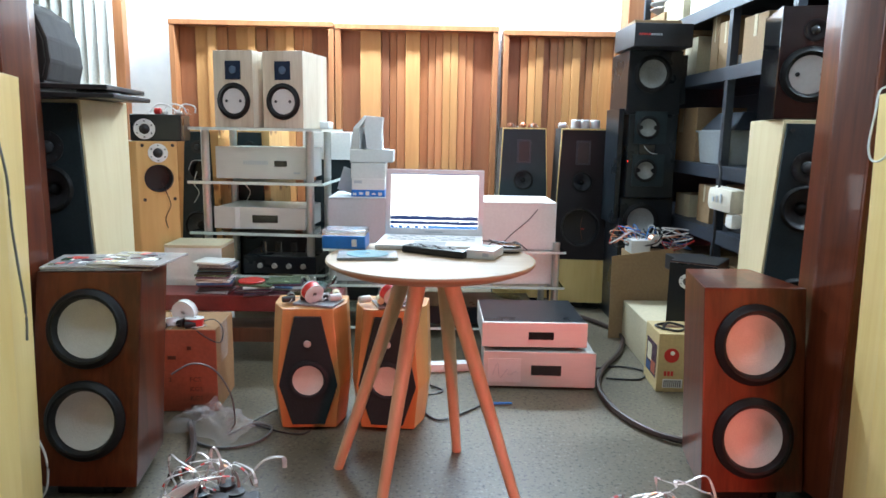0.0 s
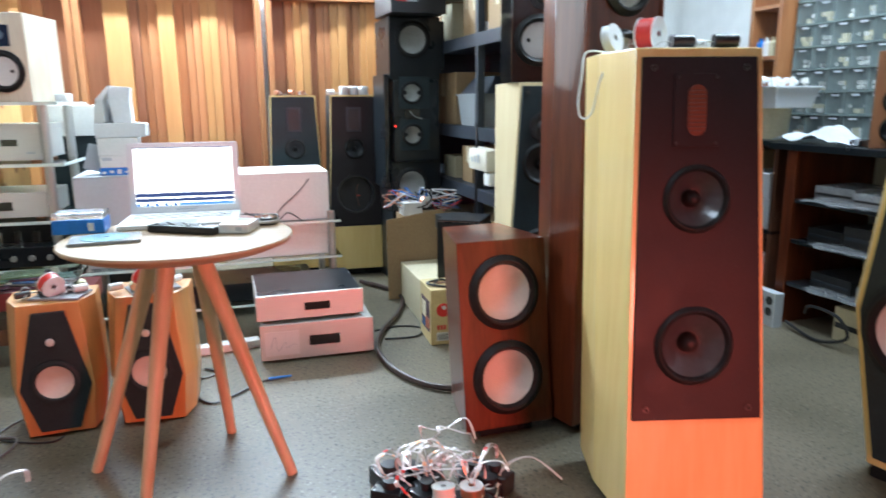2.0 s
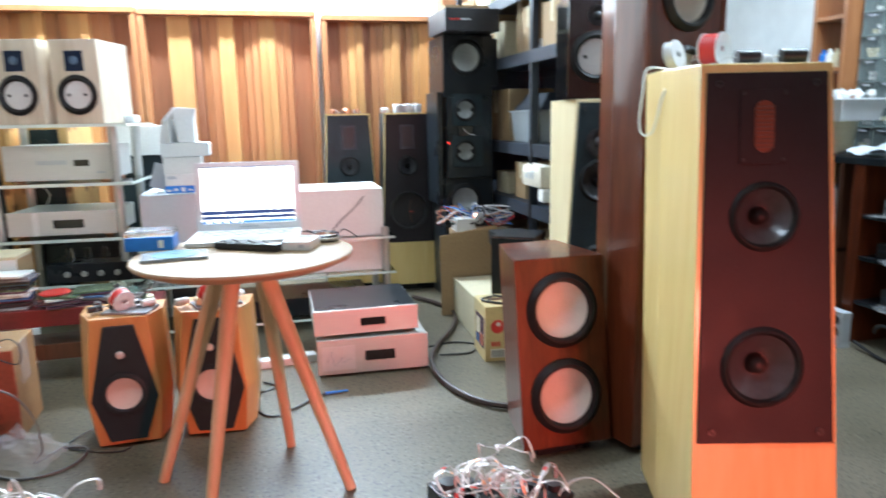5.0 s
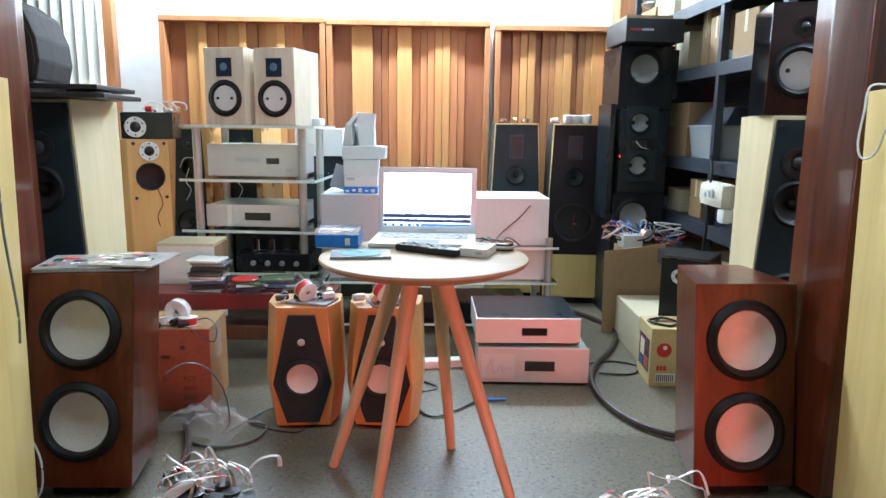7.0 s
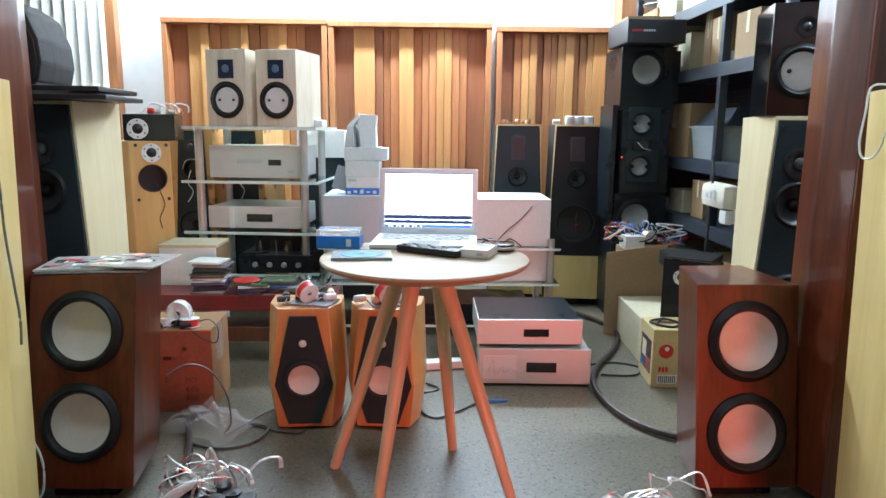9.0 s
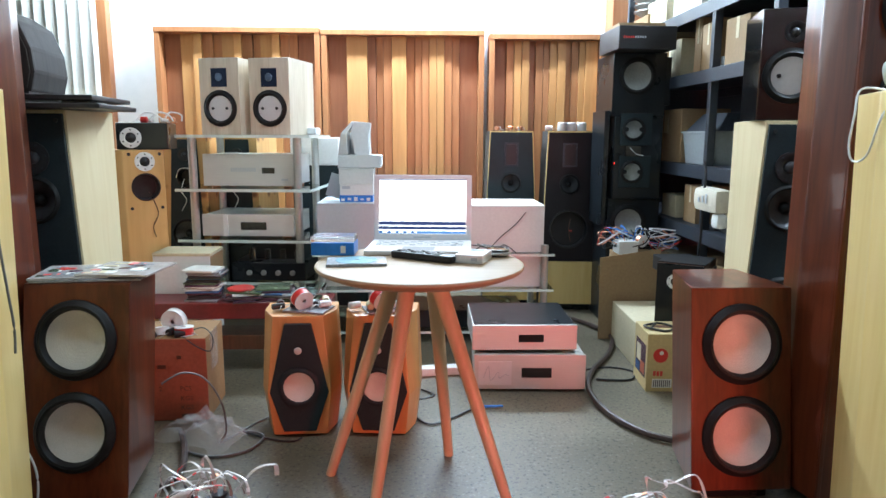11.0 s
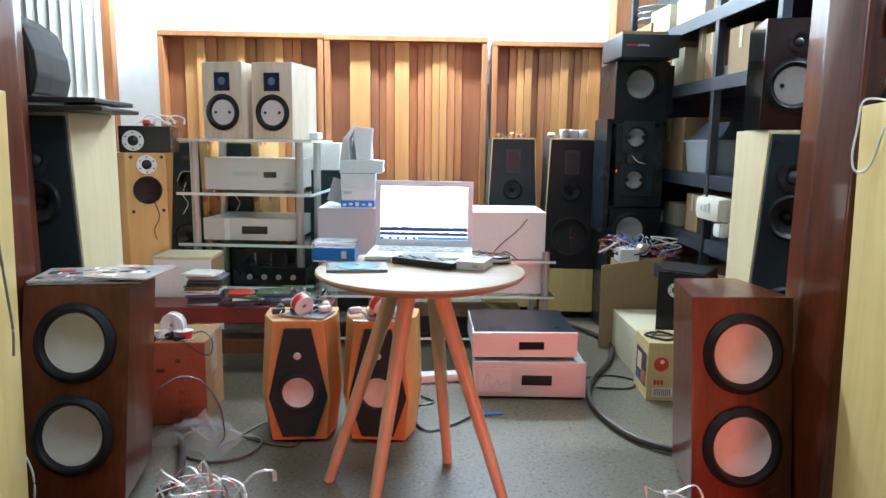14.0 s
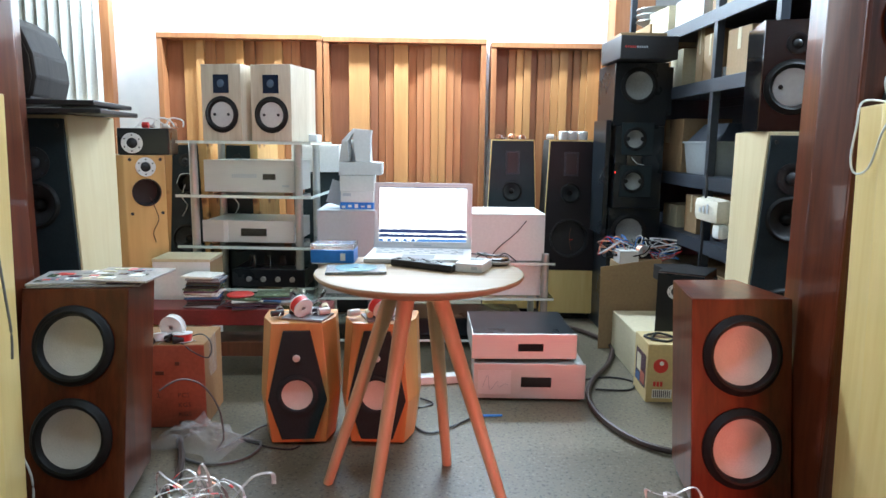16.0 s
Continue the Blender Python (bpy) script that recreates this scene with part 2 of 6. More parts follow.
M_cone = mat("grey_cone", (0.68, 0.67, 0.63), 0.38, vary=0.08, bump=0.25, scale=60)
cn = M_cone.node_tree
dots, dtc, dramp = cn.nodes.new("ShaderNodeTexVoronoi"), cn.nodes.new("ShaderNodeTexCoord"), cn.nodes.new("ShaderNodeBump")
dots.inputs["Scale"].default_value, dots.inputs["Randomness"].default_value = 260, 0.1
dramp.inputs["Strength"].default_value, dramp.inputs["Distance"].default_value = 0.6, 0.002
cn.links.new(dtc.outputs["Object"], dots.inputs["Vector"]), cn.links.new(dots.outputs["Distance"], dramp.inputs["Height"])
cn.links.new(dramp.outputs[0], cn.nodes["Principled BSDF"].inputs["Normal"])
# grey cone darkened in its colour for the shade in the back corner
M_coneshaded = mat("shaded_grey_cone", (0.36, 0.37, 0.35), 0.5, vary=0.15, bump=0.1, scale=30)
M_conewhite = mat("white_cone", (0.72, 0.73, 0.72), 0.45, vary=0.06, bump=0.05)
M_paper = mat("black_paper_cone", (0.055, 0.058, 0.062), 0.3, vary=0.2, bump=0.06, coat=0.4)
M_silver = mat("brushed_aluminium", (0.66, 0.65, 0.625), 0.38, metal=0.3, vary=0.05, stretch=(0.05, 1, 1), scale=60, bump=0.03)
M_steel = mat("steel_tube", (0.52, 0.51, 0.48), 0.34, metal=0.6, vary=0.06, bump=0.02)
M_rackblack = mat("shelf_steel", (0.028, 0.036, 0.05), 0.45, vary=0.25, bump=0.04)
M_card = mat("cardboard", (0.35, 0.225, 0.115), 0.8, vary=0.12, bump=0.08)
M_cardpale = mat("pale_cardboard", (0.62, 0.54, 0.36), 0.8, vary=0.1, bump=0.08)
M_cardbrown = mat("orange_brown_cardboard", (0.30, 0.16, 0.065), 0.75, vary=0.15, bump=0.08)
M_yellowcard = mat("yellow_carton", (0.56, 0.42, 0.20), 0.7, vary=0.12, bump=0.08)
M_cardred = mat("red_printed_cardboard", (0.40, 0.10, 0.05), 0.7, vary=0.18, bump=0.08)
M_white = mat("white_paint", (0.80, 0.80, 0.78), 0.6, vary=0.04, bump=0.03)
M_whitecard = mat("white_carton", (0.76, 0.75, 0.72), 0.65, vary=0.06, bump=0.05)
M_creampack = mat("cream_packet", (0.72, 0.66, 0.54), 0.6, vary=0.08, bump=0.1)
M_greycard = mat("grey_carton", (0.50, 0.53, 0.56), 0.65, vary=0.06, bump=0.05)
M_foam = mat("white_foam", (0.80, 0.80, 0.79), 0.8, vary=0.05, bump=0.2)
M_plastic_w = mat("white_plastic", (0.78, 0.78, 0.77), 0.35, vary=0.04, bump=0.0)
M_plastic_k = mat("black_plastic", (0.02, 0.02, 0.022), 0.4, vary=0.2, bump=0.02)
M_red = mat("red_board", (0.20, 0.018, 0.02), 0.4, vary=0.2, coat=0.2)
M_redplastic = mat("red_plastic", (0.62, 0.03, 0.025), 0.35, vary=0.08, bump=0)
M_blue = mat("blue_print", (0.02, 0.20, 0.62), 0.35, vary=0.1, bump=0)
M_bluedome = mat("blue_grey_dome", (0.10, 0.16, 0.24), 0.3, vary=0.1, bump=0)
M_cyan = mat("cyan_disc", (0.30, 0.55, 0.62), 0.2, metal=0.4, vary=0.2, bump=0)
M_paperw = mat("paper", (0.74, 0.72, 0.68), 0.7, vary=0.08, bump=0.02)
M_copper = mat("copper", (0.70, 0.32, 0.20), 0.3, metal=0.9, vary=0.1, bump=0)
M_ribbonred = mat("ribbon_diaphragm", (0.20, 0.055, 0.03), 0.35, metal=0.4, vary=0.1, bump=0)
M_glass = glass("shelf_glass", (0.80, 0.93, 0.88))
M_edge = mat("polished_glass_edge", (0.70, 0.78, 0.72), 0.15, vary=0.08, bump=0)
M_black.node_tree.nodes["Principled BSDF"].inputs["Specular IOR Level"].default_value = 0.3
M_baffle.node_tree.nodes["Principled BSDF"].inputs["Specular IOR Level"].default_value = 0.25
M_rubber.node_tree.nodes["Principled BSDF"].inputs["Specular IOR Level"].default_value = 0.25
M_clear = glass("clear_plastic", (0.92, 0.95, 0.96), 0.08)
M_screen = glow("screen_white", (0.90, 0.96, 1.0), 3.0)
M_screenblue = glow("screen_blue", (0.10, 0.35, 0.85), 0.9)
M_screendark = mat("screen_dark", (0.01, 0.02, 0.05), 0.2, vary=0.1, bump=0)
M_screennavy = glow("screen_navy", (0.04, 0.10, 0.34), 0.5)
M_alu = mat("laptop_aluminium", (0.76, 0.75, 0.75), 0.4, metal=0.25, vary=0.03, bump=0)
M_ribbon = mat("clear_ribbon_cable", (0.80, 0.75, 0.71), 0.16, metal=0.35, vary=0.1, bump=0)
M_ribbon.node_tree.nodes["Principled BSDF"].inputs["Alpha"].default_value = 0.8
M_darkdisplay = mat("dark_display", (0.012, 0.010, 0.012), 0.15, vary=0.1, bump=0)
M_wall = mat("white_wall", (0.78, 0.79, 0.77), 0.7, vary=0.05, scale=3, bump=0.03)
M_blind = mat("blind_fabric", (0.74, 0.72, 0.64), 0.8, vary=0.06, bump=0.1)
M_walnut = wood("dark_walnut", (0.045, 0.034, 0.028), (0.022, 0.017, 0.014), 0.85, 0.0, 12)
M_led = glow("red_indicator", (1.0, 0.03, 0.02), 4)
M_tub = mat("cloudy_plastic", (0.55, 0.60, 0.62), 0.35, vary=0.08, bump=0.02)
M_tub.node_tree.nodes["Principled BSDF"].inputs["Alpha"].default_value = 0.5
M_film = mat("plastic_film", (0.86, 0.86, 0.86), 0.22, vary=0.06, bump=0.1)
M_film.node_tree.nodes["Principled BSDF"].inputs["Alpha"].default_value = 0.19
M_brownrub = mat("brown_rubber", (0.045, 0.025, 0.02), 0.45, vary=0.2, bump=0.02)
M_greyrub = mat("grey_rubber", (0.16, 0.16, 0.16), 0.4, vary=0.2, bump=0.02)
M_drawergrey = mat("drawer_grey", (0.17, 0.21, 0.20), 0.5, vary=0.1)
M_drawer = mat("drawer_plastic", (0.62, 0.72, 0.70), 0.2, vary=0.1, bump=0)
M_drawer.node_tree.nodes["Principled BSDF"].inputs["Alpha"].default_value = 0.1
M_cloth = mat("grey_cloth", (0.52, 0.56, 0.60), 0.9, vary=0.1, bump=0.2)
M_yellow = mat("yellow_tape", (0.75, 0.55, 0.05), 0.4, vary=0.06)
M_dkwood = wood("dark_wood", (0.15, 0.055, 0.03), (0.08, 0.03, 0.015), 0.4, 0.15, 7)

m, nt, b = node_mat("speckled_terrazzo")
N, L = nt.nodes, nt.links
tc = N.new("ShaderNodeTexCoord")
n1, v1, v2 = N.new("ShaderNodeTexNoise"), N.new("ShaderNodeTexVoronoi"), N.new("ShaderNodeTexNoise")
n1.inputs["Scale"].default_value, n1.inputs["Detail"].default_value = 2.2, 5
v1.inputs["Scale"].default_value = 105
v2.inputs["Scale"].default_value, v2.inputs["Detail"].default_value = 70, 3
for q in (n1, v1, v2):
    L.new(tc.outputs["Object"], q.inputs["Vector"])
base, chips = N.new("ShaderNodeValToRGB"), N.new("ShaderNodeValToRGB")
base.color_ramp.elements[0].color, base.color_ramp.elements[1].color = (0.118, 0.097, 0.062, 1), (0.168, 0.139, 0.092, 1)
base.color_ramp.elements[0].position, base.color_ramp.elements[1].position = 0.35, 0.65
chips.color_ramp.elements[0].color, chips.color_ramp.elements[1].color = (0.018, 0.015, 0.011, 1), (0.23, 0.20, 0.145, 1)
chips.color_ramp.elements[0].position, chips.color_ramp.elements[1].position = 0.38, 0.66
mixc, msk = N.new("ShaderNodeMix"), N.new("ShaderNodeMapRange")
mixc.data_type = "RGBA"
msk.inputs[1].default_value, msk.inputs[2].default_value, msk.inputs[3].default_value, msk.inputs[4].default_value = 0.30, 0.55, 0.8, 0.0
L.new(n1.outputs[0], base.inputs[0]), L.new(v2.outputs[0], chips.inputs[0]), L.new(v1.outputs["Distance"], msk.inputs[0])
L.new(msk.outputs[0], mixc.inputs["Factor"]), L.new(base.outputs[0], mixc.inputs["A"]), L.new(chips.outputs[0], mixc.inputs["B"])
L.new(mixc.outputs["Result"], b.inputs["Base Color"])
rr = N.new("ShaderNodeMapRange")
rr.inputs[3].default_value, rr.inputs[4].default_value = 0.32, 0.55
L.new(n1.outputs[0], rr.inputs[0]), L.new(rr.outputs[0], b.inputs["Roughness"])
M_floor = m

# ---- the room ----
BACK, LEFT, RIGHT, FRONT, TOP = 4.98, -4.6, 3.4, -6.0, 3.0
solo("floor", box((LEFT - 0.15, FRONT - 0.15, -0.1), (RIGHT + 0.15, BACK + 0.15, 0)), M_floor, "speckled grey terrazzo floor", "floor", kind="structure")
solo("wall_north", box((LEFT - 0.15, BACK, 0), (RIGHT + 0.15, BACK + 0.15, TOP)), M_wall, "plain white plastered wall behind the wooden panels", "wall", kind="structure")
solo("wall_west", box((LEFT - 0.15, FRONT, 0), (LEFT, BACK, TOP)), M_wall, "plain white plastered wall", "wall", kind="structure")
solo("wall_east", box((RIGHT, FRONT, 0), (RIGHT + 0.15, BACK, TOP)), M_wall, "plain white plastered wall", "wall", kind="structure")
solo("wall_south", box((LEFT - 0.15, FRONT - 0.15, 0), (RIGHT + 0.15, FRONT, TOP)), M_wall, "plain white plastered wall", "wall", kind="structure")
solo("ceiling", box((LEFT - 0.15, FRONT - 0.15, TOP), (RIGHT + 0.15, BACK + 0.15, TOP + 0.12)), M_wall, "plain white ceiling", "ceiling", kind="structure")


# ---- loudspeaker pieces ----
def driver(parent, m, R, look_="grey", name="woofer"):
    """A round driver under a cabinet; the pose m puts its face on the baffle."""
    if look_ == "grey":
        BORES.setdefault(parent.name, []).append((m, R * 0.80, 0.05))
        ring = lathe([(R, 0), (R, 0.005), (R * 0.97, 0.010), (R * 0.91, 0.013), (R * 0.86, 0.020), (R * 0.80, 0.019), (R * 0.745, 0.008), (R * 0.735, 0.0)])
        w = part(name, ring, M_rubber, parent, "thick black rubber surround", m)
        part("cone", lathe([(R * 0.75, 0.003), (R * 0.70, -0.006), (R * 0.62, -0.020), (R * 0.5, -0.031), (R * 0.3, -0.040), (R * 0.1, -0.044), (0, -0.0445)]), M_cone, w, "light grey woven cone")
    elif look_ == "dull":
        BORES.setdefault(parent.name, []).append((m, R * 0.80, 0.05))
        w = part(name, lathe([(R, 0), (R, 0.003), (R * 0.93, 0.005), (R * 0.86, 0.010), (R * 0.78, 0.008), (R * 0.735, 0.001)]), M_rubber, parent, "black rubber surround", m)
        part("cone", lathe([(R * 0.75, 0.003), (R * 0.66, -0.010), (R * 0.45, -0.028), (R * 0.2, -0.036), (0, -0.037)]), M_coneshaded, w, "dull grey cone")
    elif look_ == "flush":
        BORES.setdefault(parent.name, []).append((m, R * 0.84, 0.05))
        w = part(name, lathe([(R, 0), (R, 0.0015), (R * 0.92, 0.002), (R * 0.86, 0.004), (R * 0.78, 0.003), (R * 0.74, -0.002)]), M_baffle, parent, "flat black surround", m)
        part("cone", lathe([(R * 0.76, -0.001), (R * 0.66, -0.007), (R * 0.45, -0.016), (R * 0.2, -0.021), (0, -0.022)]), M_cone, w, "light grey woven cone")
    elif look_ == "black":
        BORES.setdefault(parent.name, []).append((m, R * 0.93, 0.055))
        ring = lathe([(R, 0), (R * 0.99, 0.002), (R * 0.96, 0.0035), (R * 0.92, 0.009), (R * 0.87, 0.0105), (R * 0.82, 0.007), (R * 0.79, 0.0)])
        w = part(name, ring, M_rubber, parent, "black driver frame and surround", m)
        part("cone", lathe([(R * 0.81, 0.001), (R * 0.66, -0.011), (R * 0.48, -0.024), (R * 0.27, -0.036), (0.0, -0.037)]), M_paper, w, "shiny black cone")
        part("dust_cap", lathe([(R * 0.28, -0.035), (R * 0.25, -0.022), (R * 0.16, -0.013), (R * 0.07, -0.010), (0, -0.0095)], 20), M_rubber, w)
    elif look_ == "white":
        ring = lathe([(R, 0), (R, 0.005), (R * 0.9, 0.007), (R * 0.82, 0.013), (R * 0.72, 0.006), (R * 0.68, 0.0)])
        w = part(name, ring, M_rubber, parent, "black rubber surround", m)
        part("cone", lathe([(R * 0.69, 0.001), (R * 0.5, 0.003), (0, 0.0035)]), M_conewhite, w, "flat white cone")
        for s in (-1, 1):
            part("screw_cap", lathe([(R * 0.08, -0.001), (R * 0.08, 0.004), (0, 0.006)], 12), M_plastic_k, w, "", pose(s * R * 0.42, -0.003, 0))
    elif look_ == "tweeter":
        w = part("tweeter", lathe([(R, 0), (R, 0.004), (R * 0.8, 0.005), (R * 0.45, 0.001), (R * 0.42, 0.0)]), M_plastic_k, parent, "", m)
        part("dome", lathe([(R * 0.42, 0.0), (R * 0.36, 0.008), (R * 0.2, 0.013), (0, 0.015)], 20), M_paper, w)
    elif look_ == "paletweeter":
        w = part("tweeter", lathe([(R, 0), (R, 0.004), (R * 0.55, 0.005), (R * 0.5, 0.002)]), M_plastic_w, parent, "pale grey round faceplate", m)
        part("dome", lathe([(R * 0.5, 0.001), (R * 0.36, 0.004), (R * 0.2, 0.011), (0, 0.013)], 20), M_plastic_k, w)
        for i in range(6):
            a = math.pi * i / 3 + 0.5
            part("screw", lathe([(R * 0.08, 0.004), (R * 0.08, 0.006), (0, 0.006)], 8), M_plastic_k, w, "", pose(R * 0.78 * math.cos(a), 0, R * 0.78 * math.sin(a)))
    elif look_ == "hole":
        BORES.setdefault(parent.name, []).append((m, R * 0.92, 0.07))
        w = part("driver_opening", lathe([(R, 0), (R, 0.003), (R * 0.93, 0.003), (R * 0.9, -0.01), (R * 0.90, -0.062), (0, -0.062)]), M_plastic_k, parent, "empty black driver opening", m)
    return w


def lean_pose(x, z, y0, y1, z0, z1, out=0.001):
    """A pose on a baffle that leans from y0 at z0 to y1 at z1."""
    k = (z - z0) / (z1 - z0)
    ang = math.degrees(math.atan2(y1 - y0, z1 - z0))
    return pose(x, y0 + (y1 - y0) * k, z, -ang) @ pose(0, -out, 0)


def taper(wb, wt, d, h, lean, z0=0.04, shift=0.0, bend=0.0):
    """A cabinet that narrows and leans back towards its top."""
    def ring(w, y, z, dd, s=0.0):
        return [(s - w / 2, y, z), (s + w / 2, y, z), (s + w / 2, y + dd, z), (s - w / 2, y + dd, z)]
    if bend:
        ring = lambda w, y, z, dd, s=0.0: [(s - w / 2, y, z), (s + w / 2, y, z), (s + w / 2 + bend, y + dd * 0.5, z), (s + w / 2 + bend * 0.6, y + dd, z), (s - w / 2 - bend * 0.6, y + dd, z), (s - w / 2 - bend, y + dd * 0.5, z)]  # noqa: E731
    return loft([ring(wb, 0, z0, d), ring(wt, lean, h, d, shift)], 0.004)


def baffle_plate(wb, wt, z0, z1, lean, h, base=0.04, th=0.008, shift=0.0):
    """A plate lying on the leaning front between two heights."""
    y = lambda z: lean * (z - base) / (h - base)  # noqa: E731
    s = lambda z: shift * (z - base) / (h - base)  # noqa: E731
    ring = lambda w, z: [(s(z) - w / 2, y(z) - th, z), (s(z) + w / 2, y(z) - th, z), (s(z) + w / 2, y(z) + 0.004, z), (s(z) - w / 2, y(z) + 0.004, z)]  # noqa: E731
    return loft([ring(wb, z0), ring(wt, z1)], 0.002)


def twin_woofer(at, turn, label, h=0.612, zs=(0.452, 0.190), r=0.116, lean=0.088):
    """A mahogany cabinet with two large woofers."""
    t = thing("twin_woofer_cabinet", at, turn, label, "loudspeaker", "mahogany bass cabinets")
    plan = lambda y, z: [(-0.147, y, z), (0.147, y, z), (0.112, y + 0.28, z), (-0.098, y + 0.272, z)]  # noqa: E731
    part("cabinet", loft([plan(0, 0.035), plan(lean, h)], 0.005), M_maho, t)
    part("plinth", box((-0.09, 0.03, 0.0), (0.09, 0.25, 0.037), 0.003), M_black, t, "black recessed plinth")
    for z in zs:
        driver(t, lean_pose(0.0, z, 0, lean, 0.035, h), r, "grey")
    return carve(t)


def big_tower(at, turn, label, side=-1):
    """A tall maple tower with a dark baffle, ribbon tweeter, midrange and woofer."""
    t = thing("tower_speaker", at, turn, label, "loudspeaker", "large maple towers")
    h, lean, off = 1.140, 0.10, side * 0.026
    part("cabinet", taper(0.341, 0.287, 0.36, h, lean, shift=off, bend=0.028), M_maple, t)
    part("front_frame", baffle_plate(0.339, 0.285, 0.045, h - 0.002, lean, h, th=0.004, shift=off), M_maple, t)
    part("plinth", box((-0.14, 0.03, 0), (0.14, 0.33, 0.042), 0.003), M_black, t, "black recessed plinth")
    part("baffle", baffle_plate(0.309, 0.259, 0.291, 1.120, lean, h, th=0.010, shift=off), M_tint, t, "dark brown-black front baffle")
    lp = lambda x, z, o=0.011: lean_pose(x + off * (z - 0.04) / (h - 0.04), z, 0, lean, 0.04, h, o)  # noqa: E731
    rib = part("ribbon_tweeter", slab([(-0.052, -0.080), (0.052, -0.080), (0.052, 0.080), (-0.052, 0.080)], -0.003, 0.002, 0.001), M_tint, t, "dark rectangular faceplate", lp(-0.009, 1.003))
    oval = [(0.021 * math.cos(a), 0.055 * math.copysign(1, math.sin(a)) * 0.6 + 0.023 * math.sin(a)) for a in (2 * math.pi * (i + 0.5) / 24 for i in range(24))]
    part("ribbon", slab(oval, -0.006, 0.0), M_ribbonred, rib, "dull copper-coloured ribbon")
    for i in range(11):
        part("ridge", box((-0.019, -0.009, -0.046 + i * 0.0088), (0.019, -0.005, -0.043 + i * 0.0088)), M_dkwood, rib)
    for sx in (-1, 1):
        for sz in (-1, 1):
            part("screw", lathe([(0.004, 0), (0.004, 0.003), (0, 0.003)], 8), M_plastic_k, rib, "", pose(sx * 0.044, -0.003, sz * 0.072))
    driver(t, lp(-0.006, 0.807), 0.078, "black", "midrange")
    driver(t, lp(-0.009, 0.468), 0.094, "black")
    for sx, z, w in ((-1, 1.096, 0.104), (1, 1.096, 0.104), (-1, 0.318, 0.122), (1, 0.318, 0.122)):
        part("grille_socket", lathe([(0.008, 0), (0.008, 0.004), (0.004, 0.004), (0.003, 0.0)], 12), M_plastic_k, t, "", lp(sx * w, z))
    return carve(t)


def slim_tower(at, turn, label, side=1, h=1.09):
    """A pale maple tower with a black trapezoid baffle."""
    t = thing("tower_speaker", at, turn, label, "loudspeaker", "pale maple towers")
    ring = lambda f, md, r, y, z: [(-f, y, z), (f, y, z), (md, y + 0.17, z), (r, 0.37, z), (-r, 0.37, z), (-md, y + 0.17, z)]  # noqa: E731
    part("cabinet", loft([ring(0.17, 0.135, 0.122, 0, 0.04), ring(0.10, 0.122, 0.124, 0.06, h)], 0.004), M_maple_pale, t)
    part("baffle", baffle_plate(0.325, 0.185, 0.06, h - 0.012, 0.06, h, th=0.012), M_baffle, t, "black front baffle")
    lp = lambda x, z: lean_pose(x, z, 0, 0.06, 0.04, h, 0.013)  # noqa: E731
    driver(t, lp(side * -0.018, h - 0.155), 0.052, "tweeter")
    for i in range(6):
        a = math.pi * i / 3 + 0.2
        part("screw", lathe([(0.0035, 0), (0.0035, 0.002), (0, 0.002)], 8), M_rackblack, t, "", lp(side * -0.018 + 0.043 * math.cos(a), h - 0.155 + 0.043 * math.sin(a)) @ pose(0, -0.004, 0))
    part("terminal", lathe([(0.006, 0), (0.006, 0.002), (0, 0.0025)], 10), M_rackblack, t, "", lp(side * -0.018, h - 0.205))
    driver(t, lp(side * -0.018, h - 0.29), 0.078, "black", "midrange")
    driver(t, lp(side * -0.018, h - 0.62), 0.10, "black")
    for sx in (-1, 1):
        part("grille_socket", lathe([(0.007, 0), (0.007, 0.004), (0, 0.004)], 12), M_plastic_k, t, "", lp(sx * 0.075, h - 0.035))
    part("plinth", box((-0.14, 0.03, 0), (0.14, 0.33, 0.042), 0.003), M_black, t)
    return carve(t)


def column_tower(at, turn, label):
    """A very tall mahogany tower with grey-coned drivers."""
    t = thing("column_speaker", at, turn, label, "loudspeaker", "tall mahogany columns")
    sec = [(-0.155, 0), (0.155, 0), (0.155, 0.125), (0.10, 0.24), (-0.10, 0.24), (-0.155, 0.125)]
    part("cabinet", loft([[(x, y, z) for x, y in sec] for z in (0.03, 1.95)], 0.006), M_maho, t)
    part("plinth", box((-0.10, 0.01, 0), (0.10, 0.22, 0.035), 0.004), M_black, t)
    for z in (0.62, 0.88, 1.14, 1.36, 1.60, 1.82):
        driver(t, pose(0, -0.001, z), 0.10 if z > 1.3 else 0.085, "grey")
    for sx in (-1, 1):
        part("edge_strip", box((sx * 0.149 - 0.007, -0.005, 0.04), (sx * 0.149 + 0.007, 0.002, 1.94), 0.002), M_maho, t)
    return carve(t)


